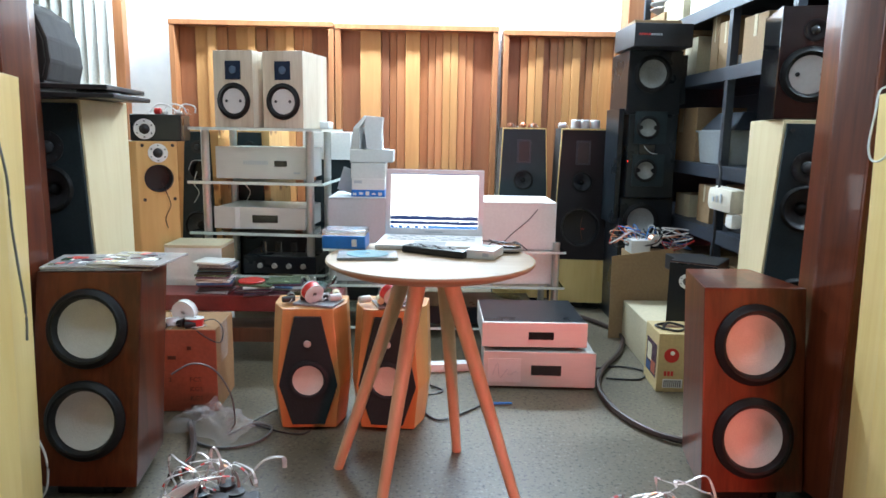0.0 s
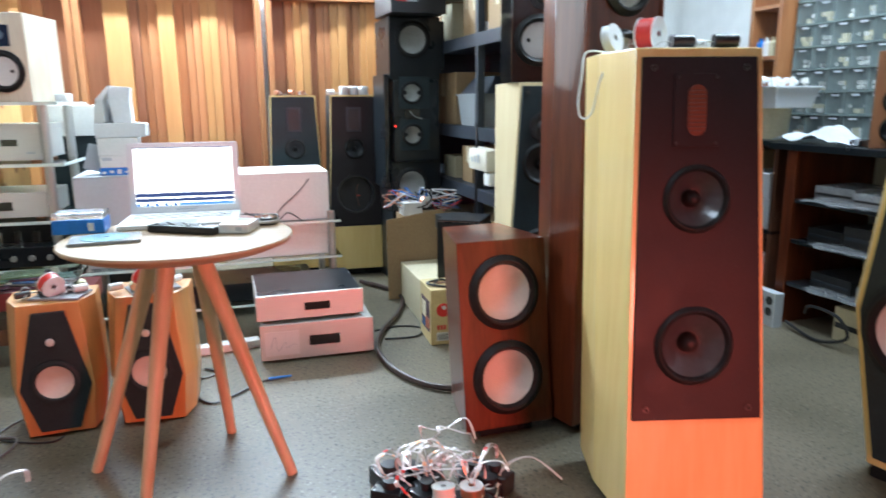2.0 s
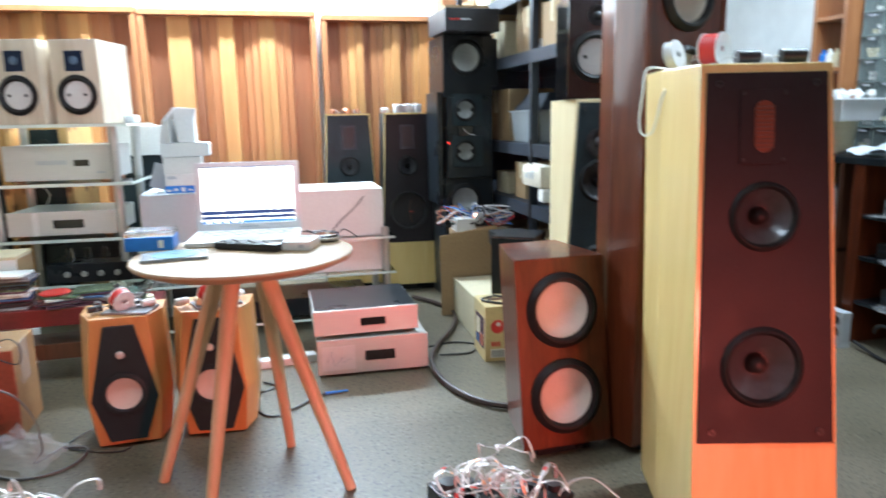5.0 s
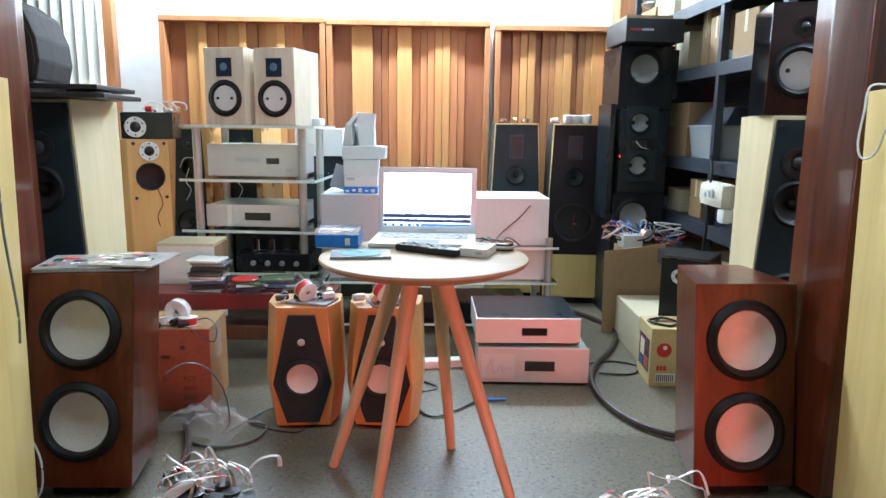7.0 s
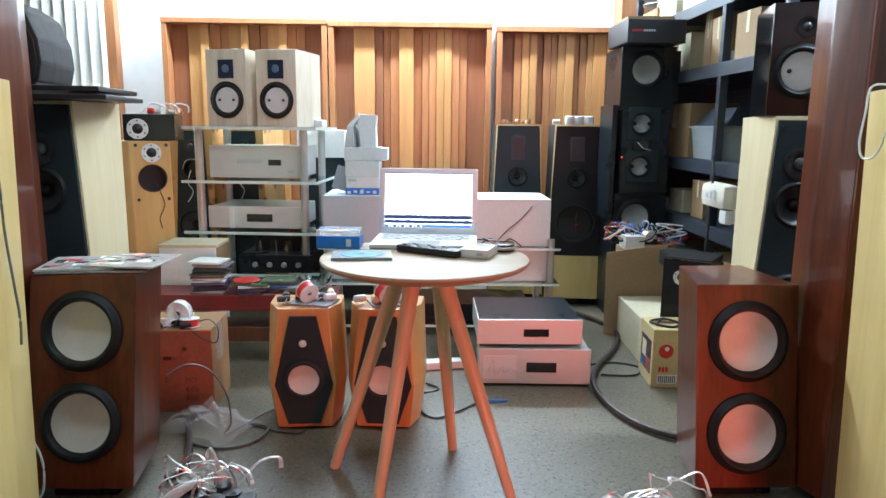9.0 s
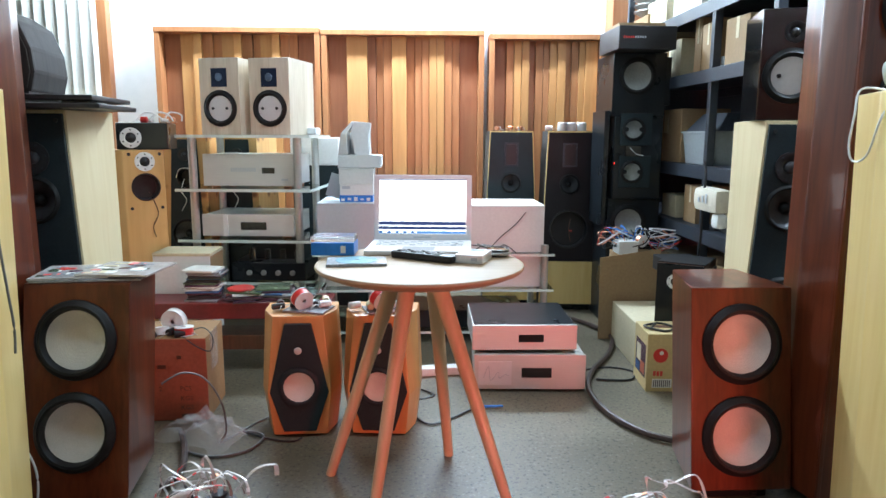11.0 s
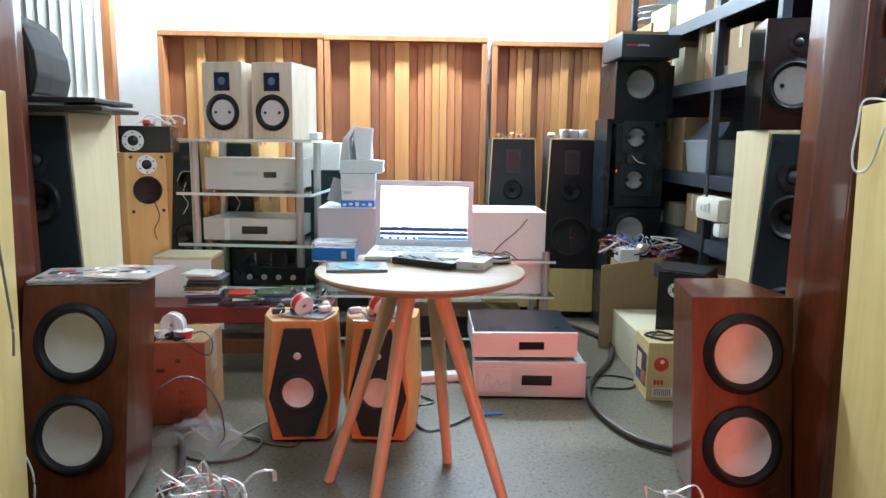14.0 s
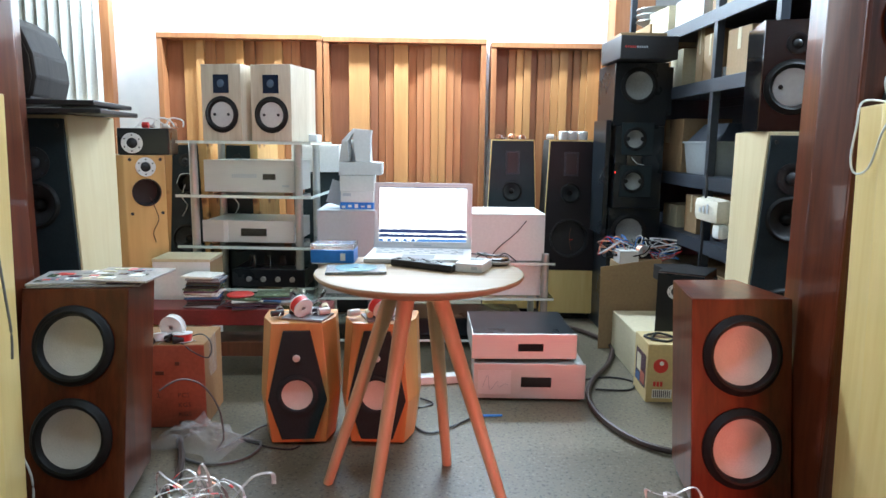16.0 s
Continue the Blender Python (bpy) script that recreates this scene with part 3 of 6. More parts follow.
def back_tower(at, turn, hollow, label):
    t = thing("tower_speaker", at, turn, label, "loudspeaker", "dark-fronted towers at the back wall")
    h = 1.065
    part("cabinet", taper(0.333, 0.260, 0.34, h, 0.06), M_walnut, t, "sides darker than the front frame")
    part("front_frame", baffle_plate(0.335, 0.262, 0.042, h - 0.001, 0.06, h, th=0.005), M_maple, t, "thin pale maple edge and lower panel")
    part("baffle", baffle_plate(0.318, 0.247, 0.30, h - 0.009, 0.06, h, th=0.008), M_tint if hollow else M_baffle, t, "black front baffle")
    lp = lambda x, z: lean_pose(x, z, 0, 0.06, 0.04, h, 0.009)  # noqa: E731
    part("ribbon_tweeter", slab([(-0.042, -0.07), (0.042, -0.07), (0.042, 0.07), (-0.042, 0.07)], -0.004, 0.002, 0.002), M_rackblack, t, "black rectangular tweeter", lp(0, 0.925))
    part("ribbon", slab([(-0.032, -0.06), (0.032, -0.06), (0.032, 0.06), (-0.032, 0.06)], -0.006, 0.0, 0.002), M_plastic_k, t, "black tweeter front", lp(0, 0.925))
    driver(t, lp(0, 0.755), 0.06, "black", "midrange")
    if hollow:
        driver(t, lp(0, 0.49), 0.115, "hole")
        part("wire_end", box((-0.004, -0.02, -0.01), (0.014, -0.012, -0.004), 0.001), M_redplastic, t, "red wire end", lp(0.005, 0.49))
        part("loose_wire", cable([(0.01, 0, 0.06), (0.0, -0.012, 0.02), (0.004, -0.006, -0.03), (0.012, -0.01, -0.07)], 0.0018), M_dkwood, t, "dark loose wire", lp(0, 0.49))
    else:
        driver(t, lp(0, 0.49), 0.11, "black")
    part("plinth", box((-0.14, 0.03, 0), (0.14, 0.32, 0.042), 0.003), M_black, t)
    return carve(t)


M_tint = mat("brown_black_baffle", (0.017, 0.0135, 0.015), 0.5, vary=0.15, bump=0.03, scale=40)

M_tint.node_tree.nodes["Principled BSDF"].inputs["Specular IOR Level"].default_value = 0.25
twin_woofer((0.889, 1.838, 0), 1, "polished mahogany cabinet with two grey woofers on the floor")
twin_woofer((-0.993, 1.832, 0), 0, "polished mahogany cabinet with two grey woofers, magazines on top", 0.626, (0.470, 0.217), 0.113, 0.11)
big_tower((1.114, 1.25, 0), -15, "tall maple tower speaker with dark baffle and ribbon tweeter")
big_tower((-1.055, 1.2, 0), 15, "tall maple tower speaker beside the bass cabinet", 1)
slim_tower((1.210, 2.25, 0), -10, "pale maple tower speaker with a black trapezoid baffle")
slim_tower((-1.275, 2.26, 0), 2, "pale maple tower with black baffle, boards on top", 0.2, 1.115)
column_tower((1.219, 1.82, 0), 15, "very tall glossy mahogany column speaker with grey drivers")
column_tower((-1.318, 1.92, 0), -3, "very tall glossy mahogany column speaker")
back_tower((0.505, 4.12, 0), -2, False, "black-fronted maple tower speaker against the panels")
back_tower((0.835, 4.01, 0), -4, True, "black-fronted maple tower speaker with an empty woofer hole")


def hex_speaker(at, turn, label):
    """A small faceted speaker with a black hexagonal baffle."""
    t = thing("small_speaker", at, turn, label, "loudspeaker", "small faceted speakers")
    ring = lambda w, wf, y0, z: [(-wf / 2, y0, z), (wf / 2, y0, z), (w / 2, y0 + 0.09, z), (w / 2, y0 + 0.20, z), (-w / 2, y0 + 0.20, z), (-w / 2, y0 + 0.09, z)]  # noqa: E731
    part("cabinet", loft([ring(0.24, 0.185, 0.015, 0.005), ring(0.275, 0.215, 0.0, 0.16), ring(0.25, 0.17, 0.02, 0.43)], 0.004), M_cherry, t)
    hexa = [(-0.055, 0.025), (0.055, 0.025), (0.10, 0.165), (0.045, 0.405), (-0.045, 0.405), (-0.10, 0.165)]
    part("baffle", slab(hexa, -0.012, 0.012, 0.002), M_baffle, t, "black hexagonal baffle", pose(0, 0.005, 0, -1.5))
    driver(t, pose(0, -0.009, 0.185), 0.071, "flush")
    part("tweeter", lathe([(0.013, 0), (0.011, 0.004), (0, 0.006)], 20), M_cone, t, "pale grey dome", pose(0, -0.008, 0.315))
    return carve(t)


hex_speaker((-0.449, 2.29, 0), 3, "small faceted cherry speaker with black hexagonal front")
hex_speaker((-0.178, 2.29, 0), -4, "small faceted cherry speaker behind the table legs")

# ---- table ----
t = thing("round_table", (-0.033, 2.0, 0), 0, "round beech table with four splayed legs", "table")
part("tabletop", lathe([(0, 0.645), (0.266, 0.645), (0.297, 0.658), (0.303, 0.666), (0.301, 0.672), (0.294, 0.674), (0, 0.674)], 64), M_beech_top, t, "", UP)
for x, y, tx, ty in ((-0.278, 0.025, -0.064, 0.035), (0.093, 0.15, 0.037, 0.07), (-0.129, -0.215, -0.030, -0.06), (0.252, -0.165, 0.044, -0.045)):
    part("leg", cyl((x, y, 0), (tx, ty, 0.65), 0.0150, 0.025), M_beech, t)
for a in (35, 125):
    part("stretcher", box((-0.17, -0.02, 0.622), (0.17, 0.02, 0.647), 0.004), M_beech, t, "", pose(0, 0, 0, 0, 0, a))

# ---- wooden panels on the back wall ----
def panel(x0, x1, z1, plan, y=4.86):
    """plan: board width, tone (light, mid, dark) and depth, from left to right."""
    t = thing("slatted_panel", ((x0 + x1) / 2, y, 0), 0, "framed cedar panel of upright boards at several depths", "acoustic panel", "wooden panels on the back wall")
    w = (x1 - x0) / 2
    for s in (-1, 1):
        part("side_frame", box((s * w - 0.018, -0.05, 0.30), (s * w + 0.018, 0.10, z1 - 0.03), 0.003), M_cedar_frame, t)
    part("top_frame", box((-w - 0.02, -0.055, z1 - 0.035), (w + 0.02, 0.10, z1), 0.003), M_cedar_frame, t)
    part("back_board", box((-w + 0.018, 0.09, 0.30), (w - 0.018, 0.10, z1 - 0.035)), M_cedar_frame, t)
    k = (2 * w - 0.036) / sum(p[0] for p in plan)
    x = -w + 0.018
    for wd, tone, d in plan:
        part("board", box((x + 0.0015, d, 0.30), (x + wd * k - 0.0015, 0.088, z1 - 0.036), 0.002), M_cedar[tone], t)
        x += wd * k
    return t


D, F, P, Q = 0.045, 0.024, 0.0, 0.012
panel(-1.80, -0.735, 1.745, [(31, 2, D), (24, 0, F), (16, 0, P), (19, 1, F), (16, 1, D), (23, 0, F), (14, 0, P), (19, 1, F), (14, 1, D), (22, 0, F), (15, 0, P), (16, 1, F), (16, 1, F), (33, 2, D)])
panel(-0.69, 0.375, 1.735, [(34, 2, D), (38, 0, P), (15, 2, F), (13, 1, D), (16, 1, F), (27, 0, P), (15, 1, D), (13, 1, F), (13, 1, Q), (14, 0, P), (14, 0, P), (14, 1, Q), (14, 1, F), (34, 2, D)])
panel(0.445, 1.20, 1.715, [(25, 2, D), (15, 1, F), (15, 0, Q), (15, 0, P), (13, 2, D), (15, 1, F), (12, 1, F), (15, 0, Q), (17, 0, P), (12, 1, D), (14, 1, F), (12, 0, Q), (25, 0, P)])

# ---- glass rack with amplifiers ----
def glass_rack():
    t = thing("glass_rack", (-0.93, 3.57, 0), -4, "steel-tube rack with glass shelves holding silver amplifiers", "rack")
    for x in (-0.27, 0.27):
        for y in (0.0, 0.40):
            part("pole", cyl((x, y, 0.0), (x, y, 1.027), 0.0205), M_steel, t)
    for z in (1.035, 0.765, 0.505, 0.285):
        part("shelf", box((-0.345, -0.055, z - 0.012), (0.345, 0.455, z), 0.002), M_glass, t, "greenish glass shelf")
        part("shelf_edge", box((-0.346, -0.058, z - 0.0135), (0.346, -0.0545, z + 0.001)), M_edge, t, "bright polished glass edge")
        part("shelf_edge", box((0.3445, -0.054, z - 0.0135), (0.348, 0.456, z + 0.001)), M_edge, t, "bright polished glass edge")
    return t


glass_rack()


def amplifier(at, turn, w, d, h, label, dark_top=False, display=(0.22, 0.05), x_disp=0.0, extras=()):
    t = thing("amplifier", at, turn, label, "amplifier", "silver amplifiers")
    part("front_panel", box((-w / 2, 0, 0.012), (w / 2, 0.014, h), 0.002), M_silver, t, "brushed aluminium front")
    part("body", box((-w / 2 + 0.004, 0.014, 0.014), (w / 2 - 0.004, d, h - 0.003), 0.002), M_silver, t)
    if dark_top:
        part("top_cover", box((-w / 2 + 0.008, 0.012, h - 0.004), (w / 2 - 0.008, d - 0.006, h + 0.001), 0.001), M_black, t, "black ventilated cover")
    dw, dh = display[0] * w, display[1]
    part("display", box((x_disp * w - dw / 2, -0.002, h * 0.52 - dh / 2), (x_disp * w + dw / 2, 0.002, h * 0.52 + dh / 2), 0.001), M_darkdisplay, t, "dark display window")
    for x in (-0.4, 0.4):
        for y in (0.05, d - 0.05):
            part("foot", lathe([(0, 0), (0.02, 0), (0.022, 0.004), (0.018, 0.014), (0, 0.014)], 16), M_copper, t, "", pose(x * w, y, 0) @ UP)
    for a, b, mt in extras:
        part("badge", box(a, b), mt, t)
    return t


amplifier((-0.918, 3.585, 0.765), -4, 0.47, 0.36, 0.175, "silver amplifier with small display on a glass shelf", display=(0.14, 0.03), x_disp=0.22,
          extras=[((-0.09 + 0.012 * i, -0.0015, 0.085), (-0.082 + 0.012 * i, 0.001, 0.105), M_greycard) for i in range(11)] + [((0.17, -0.002, 0.04), (0.205, 0.001, 0.05), M_greycard)])
amplifier((-0.930, 3.58, 0.505), -4, 0.48, 0.36, 0.125, "silver amplifier with dark display on a glass shelf", display=(0.28, 0.04), x_disp=0.06,
          extras=[((-0.128, -0.006, 0.012), (-0.105, 0.0, 0.122), M_plastic_w)])
amplifier((0.412, 2.70, 0.0), -2, 0.455, 0.40, 0.158, "silver amplifier standing on the floor", display=(0.27, 0.042), x_disp=0.06,
          extras=[((-0.21, -0.002, 0.03), (-0.075, 0.0005, 0.13), M_alu)])
part("engraved_sign", cable([(-0.19, -0.003, 0.06), (-0.17, -0.003, 0.11), (-0.16, -0.003, 0.05), (-0.13, -0.003, 0.085), (-0.125, -0.003, 0.06), (-0.10, -0.003, 0.075), (-0.085, -0.003, 0.07)], 0.0012, seg=5), M_greycard, bpy.data.objects["amplifier.002"], "thin engraved flourish")
amplifier((0.392, 2.725, 0.160), 0, 0.43, 0.385, 0.115, "silver amplifier with black top stacked on another", True, (0.24, 0.032), 0.06)

# valve amplifier in the rack
t = thing("valve_amplifier", (-0.80, 3.52, 0.285), -4, "dark valve amplifier with knobs in the rack", "amplifier")
part("chassis", box((-0.21, 0, 0.008), (0.17, 0.30, 0.10), 0.004), M_black, t)
part("transformer_cover", box((-0.14, 0.12, 0.10), (0.14, 0.28, 0.19), 0.006), M_black, t)
for i in range(4):
    part("knob", lathe([(0.014, 0), (0.013, 0.012), (0, 0.014)], 16), M_steel, t, "", pose(-0.12 + i * 0.075, 0, 0.05))
    part("valve", lathe([(0, 0.10), (0.015, 0.10), (0.017, 0.13), (0.014, 0.165), (0, 0.172)], 14), M_clear, t, "glass valve", pose(-0.12 + i * 0.08, 0.06, 0) @ UP)


def bookshelf_speaker(at, turn):
    t = thing("bookshelf_speaker", at, turn, "whitened ash bookshelf speaker with white cone and black surround", "loudspeaker", "pair of bookshelf speakers on the rack")
    part("cabinet", box((-0.108, 0, 0), (0.108, 0.30, 0.375), 0.003), M_ash, t)
    part("tweeter", slab([(-0.042, 0.235), (0.042, 0.235), (0.042, 0.325), (-0.042, 0.325)], -0.003, 0.003, 0.002), M_screendark, t, "square black tweeter plate")
    driver(t, pose(0.002, -0.001, 0.13), 0.090, "white")
    part("tweeter_dome", lathe([(0.02, 0.003), (0.018, 0.007), (0, 0.011)], 20), M_bluedome, t, "blue-grey dome", pose(0, 0, 0.282))
    return t


bookshelf_speaker((-1.035, 3.55, 1.036), -14)
bookshelf_speaker((-0.785, 3.53, 1.036), -14)
solo("foam_block", box((-0.64, 3.70, 1.036), (-0.585, 3.86, 1.075), 0.01), M_foam, "white foam block on the glass shelf", "foam")

# ---- things behind the rack ----
M_pine2 = wood("orange_pine", (0.72, 0.44, 0.17), (0.60, 0.33, 0.11), 0.4, 0.15, 4)


def raw_tower(at, turn):
    t = thing("tower_speaker", at, turn, "orange wood tower with pale tweeter and empty woofer hole", "loudspeaker")
    part("cabinet", loft([[(-0.095, 0, z), (0.088, 0, z), (0.088, 0.26, z), (-0.15, 0.26, z), (-0.15, 0.05, z)] for z in (0.0, 0.965)], 0.004), M_pine2, t)
    driver(t, pose(0, -0.001, 0.91), 0.045, "paletweeter")
    driver(t, pose(0, -0.001, 0.79), 0.066, "hole")
    for x in (-0.068, 0.068):
        for z in (0.945, 0.69):
            part("screw_hole", lathe([(0.008, 0), (0.008, 0.002), (0, 0.0015)], 10), M_plastic_k, t, "", pose(x, 0, z))
    part("loose_wire", cable([(0.01, -0.008, 0.77), (0.03, -0.012, 0.72), (0.045, -0.01, 0.66), (0.02, -0.008, 0.60), (0.03, -0.006, 0.55)], 0.002), M_brownrub, t, "dangling brown wire")
    return carve(t)


raw_tower((-1.338, 3.33, 0), 34)
t = thing("centre_speaker", (-1.35, 3.35, 0.966), 10, "small black speaker with white tweeter plate on the wooden tower", "loudspeaker")
part("cabinet", box((-0.115, 0, 0), (0.115, 0.24, 0.125), 0.006), M_black, t)
driver(t, pose(-0.05, -0.001, 0.055), 0.048, "paletweeter")


def knotty_tower(at, turn, h=1.03):
    t = thing("tower_speaker", at, turn, "knotty pine tower with a black front behind the rack", "loudspeaker", "pine towers behind the rack")
    part("cabinet", taper(0.275, 0.235, 0.30, h, 0.04), M_pine, t)
    part("baffle", baffle_plate(0.225, 0.140, 0.10, h - 0.01, 0.04, h), M_baffle, t, "black front baffle")
    lp = lambda x, z: lean_pose(x, z, 0, 0.04, 0.04, h, 0.009)  # noqa: E731
    driver(t, lp(0, h - 0.095), 0.036, "tweeter")
    driver(t, lp(0.005, h - 0.225), 0.054, "hole")
    part("wire_loop", cable([(-0.055, -0.004, 0.0), (-0.03, -0.006, 0.05), (0.03, -0.006, 0.05), (0.05, -0.005, 0.01)], 0.0018), M_plastic_w, t, "pale wire round the opening", lp(0.005, h - 0.225))
    driver(t, lp(0, h - 0.54), 0.085, "black")
    part("loose_wire", cable([(0.0, -0.01, 0.02), (-0.015, -0.02, -0.05), (0.01, -0.015, -0.10), (-0.02, -0.012, -0.16)], 0.0025), M_plastic_w, t, "dangling white wire", lp(0, h - 0.25))
    return carve(t)


M_pine = wood("knotty_pine", (0.66, 0.40, 0.16), (0.50, 0.26, 0.09), 0.45, 0.1, 4)
pn = M_pine.node_tree
kv, kr, km, kt = pn.nodes.new("ShaderNodeTexVoronoi"), pn.nodes.new("ShaderNodeMapRange"), pn.nodes.new("ShaderNodeMix"), pn.nodes.new("ShaderNodeTexCoord")
kv.inputs["Scale"].default_value = 9.0
kr.inputs[1].default_value, kr.inputs[2].default_value, kr.inputs[3].default_value, kr.inputs[4].default_value = 0.10, 0.24, 0.85, 0.0
km.data_type = "RGBA"
km.inputs["B"].default_value = (0.15, 0.055, 0.015, 1)
pb = pn.nodes["Principled BSDF"].inputs["Base Color"]
pn.links.new(kt.outputs["Object"], kv.inputs["Vector"]), pn.links.new(kv.outputs["Distance"], kr.inputs[0]), pn.links.new(kr.outputs[0], km.inputs["Factor"])
pn.links.new(pb.links[0].from_socket, km.inputs["A"]), pn.links.new(km.outputs["Result"], pb)
knotty_tower((-1.368, 3.93, 0), -2, 1.02)
knotty_tower((-1.095, 3.99, 0), -10, 1.02)
solo("black_crate", box((-0.80, 4.15, 0), (-0.36, 4.5, 0.86), 0.01), M_baffle, "large black crate behind the glass rack", "crate")
solo("white_box", box((-0.80, 4.1, 0.86), (-0.52, 4.4, 1.02), 0.006), M_whitecard, "white carton behind the rack", "box")
t = thing("white_carton", (-1.15, 3.15, 0), 0, "white carton with brown taped lid beside the rack", "box")
part("body", box((-0.11, 0, 0.24), (0.15, 0.20, 0.49), 0.004), M_whitecard, t)
part("lid", box((-0.112, -0.002, 0.487), (0.152, 0.202, 0.502), 0.004), M_cardpale, t, "pale cardboard lid")
part("lower_part", box((-0.105, 0.01, 0.0), (0.145, 0.19, 0.24), 0.004), M_whitecard, t)
part("side_panel", box((0.1495, 0.004, 0.242), (0.1525, 0.196, 0.486)), M_card, t, "brown cardboard end")

# ---- low red bench with discs ----
t = thing("low_bench", (-0.85, 2.95, 0), 0, "low dark red bench with a lower shelf", "bench")
part("top_board", box((-0.50, 0, 0.245), (0.42, 0.19, 0.315), 0.004), M_red, t)
part("lower_board", box((-0.48, 0.02, 0.10), (0.40, 0.19, 0.165), 0.004), M_dkwood, t)
for x in (-0.47, 0.39):
    part("leg", box((x - 0.02, 0.03, 0), (x + 0.02, 0.17, 0.246), 0.003), M_dkwood, t)


def disc_case(at, turn, cover, tray, big=1.0):
    t = thing("disc_case", at, turn, "clear plastic disc case with printed sleeve", "disc case", "disc cases on the bench")
    part("cover", box((-0.071 * big, -0.062, 0.001), (0.071 * big, 0.062, 0.0085), 0.001), cover, t)
    part("tray", box((-0.0705 * big, -0.0615, -0.0002), (0.0705 * big, 0.0615, 0.002)), tray, t)
    return t


rnd = random.Random(4)
M_disc = [M_plastic_k, mat("sleeve_grey", (0.30, 0.31, 0.33), 0.25, vary=0.4, scale=40), mat("sleeve_plum", (0.12, 0.05, 0.08), 0.25, vary=0.4, scale=40),
          mat("sleeve_green", (0.10, 0.14, 0.08), 0.25, vary=0.4, scale=40), M_paperw, mat("sleeve_blue", (0.06, 0.12, 0.25), 0.25, vary=0.4, scale=40)]
for sx, sy, n in ((-0.985, 3.04, 15), (-0.80, 3.02, 5), (-0.68, 3.04, 6), (-0.57, 3.02, 4)):
    for i in range(n):
        disc_case((sx + rnd.uniform(-0.012, 0.012), sy + rnd.uniform(-0.01, 0.01), 0.3155 + i * 0.0094), rnd.uniform(-16, 16), rnd.choice(M_disc), rnd.choice(M_disc))
solo("red_disc", lathe([(0, 0.362), (0.055, 0.362), (0.06, 0.368), (0.055, 0.372), (0, 0.372)], 30), M_redplastic, "round red tin lying on disc cases", "tin", m=pose(-0.83, 3.02, 0.0) @ UP)
solo("glass_dish", lathe([(0, 0), (0.06, 0), (0.075, 0.028), (0.072, 0.028), (0.057, 0.004), (0, 0.004)], 30), M_glass, "shallow clear glass dish", "dish", m=pose(-0.53, 3.04, 0.353) @ UP)


# ---- reels, capacitors and leads ----
def reel(at, m, r=0.045, w=0.03, core=None):
    t = thing("wire_reel", (0, 0, 0), 0, "white plastic reel wound with red tape", "reel", "reels of wire")
    t.matrix_world = pose(*at) @ m
    for d in (-w / 2, w / 2):
        part("flange", lathe([(0.008, d - 0.0015), (r, d - 0.0015), (r, d + 0.0015), (0.008, d + 0.0015), (0.008, d - 0.0015)], 28), M_plastic_w, t, "white flange")
    part("winding", lathe([(0.01, -w / 2 + 0.0015), (r * 0.93, -w / 2 + 0.0015), (r * 0.93, w / 2 - 0.0015), (0.01, w / 2 - 0.0015)], 28), core or M_redplastic, t, "red tape winding")
    return t


def capacitor(at, turn, r=0.016, l=0.05, material=None, group="loose capacitors"):
    t = thing("capacitor", at, turn, "small cylindrical capacitor lying on its side", "capacitor", group)
    part("can", lathe([(0, 0), (r, 0), (r, l), (r * 0.9, l + 0.002), (0, l + 0.002)], 18), material or M_plastic_k, t, "", pose(0, 0, r))
    part("lead", cable([(0, 0, r), (0, 0.02, r * 0.9), (0.01, 0.04, 0.003)], 0.0012, seg=5), M_steel, t)
    return t


def lead(name, pts, r, material, label, flat=1.0, group=""):
    return solo(name, cable(pts, r, flat=flat), material, label, "cable", group)


def clutter(cx, cy, z, seed, n=9):
    """Reels, capacitors and papers on top of a speaker."""
    rr = random.Random(seed)
    solo("magazine", box((-0.075, -0.055, 0), (0.075, 0.055, 0.006), 0.001), M_disc[1], "glossy booklet lying on the speaker", "booklet", m=pose(cx + 0.02, cy, z, 0, 0, rr.uniform(-20, 20)))
    reel((cx, cy - 0.02, z + 0.044), pose(0, 0, 0, 22, 0, rr.uniform(20, 45)), 0.036, 0.030)
    for i in range(n):
        capacitor((cx + rr.uniform(-0.08, 0.08), cy + rr.uniform(-0.01, 0.06), z + 0.0065), rr.uniform(0, 360), rr.uniform(0.008, 0.014), rr.uniform(0.025, 0.045), rr.choice([M_plastic_k, M_plastic_w, M_cardpale]))


clutter(-0.445, 2.39, 0.432, 1)
clutter(-0.175, 2.39, 0.432, 2)

# carton with reels
t = thing("carton", (-0.955, 2.44, 0), 3, "brown carton with a red printed front", "box")
part("body", box((-0.19, 0.003, 0), (0.145, 0.25, 0.312), 0.004), M_cardbrown, t)
part("printed_front", box((-0.189, -0.001, 0.002), (0.144, 0.004, 0.310), 0.001), M_cardred, t, "red printed front with faded black marks")
part("tape", box((0.1438, 0.06, 0.17), (0.1462, 0.16, 0.3132)), M_film, t, "strip of clear tape")
for z, w in (("PCS", 0.115), ("KGS", 0.078), ("KGS", 0.043)):
    part("printed_word", words(z, 0.025), M_dkwood, t, "faded printed word", pose(0.045, -0.0012, w, 90))
part("printed_word", words("2", 0.025), M_dkwood, t, "faded printed figure", pose(-0.03, -0.0012, 0.115, 90))
for x, z, w in ((0.045, 0.012, 0.05), (0.04, 0.235, 0.016), (-0.03, 0.20, 0.03)):
    part("print_mark", box((x, -0.0022, z), (x + w, 0.0, z + 0.014)), M_dkwood, t)
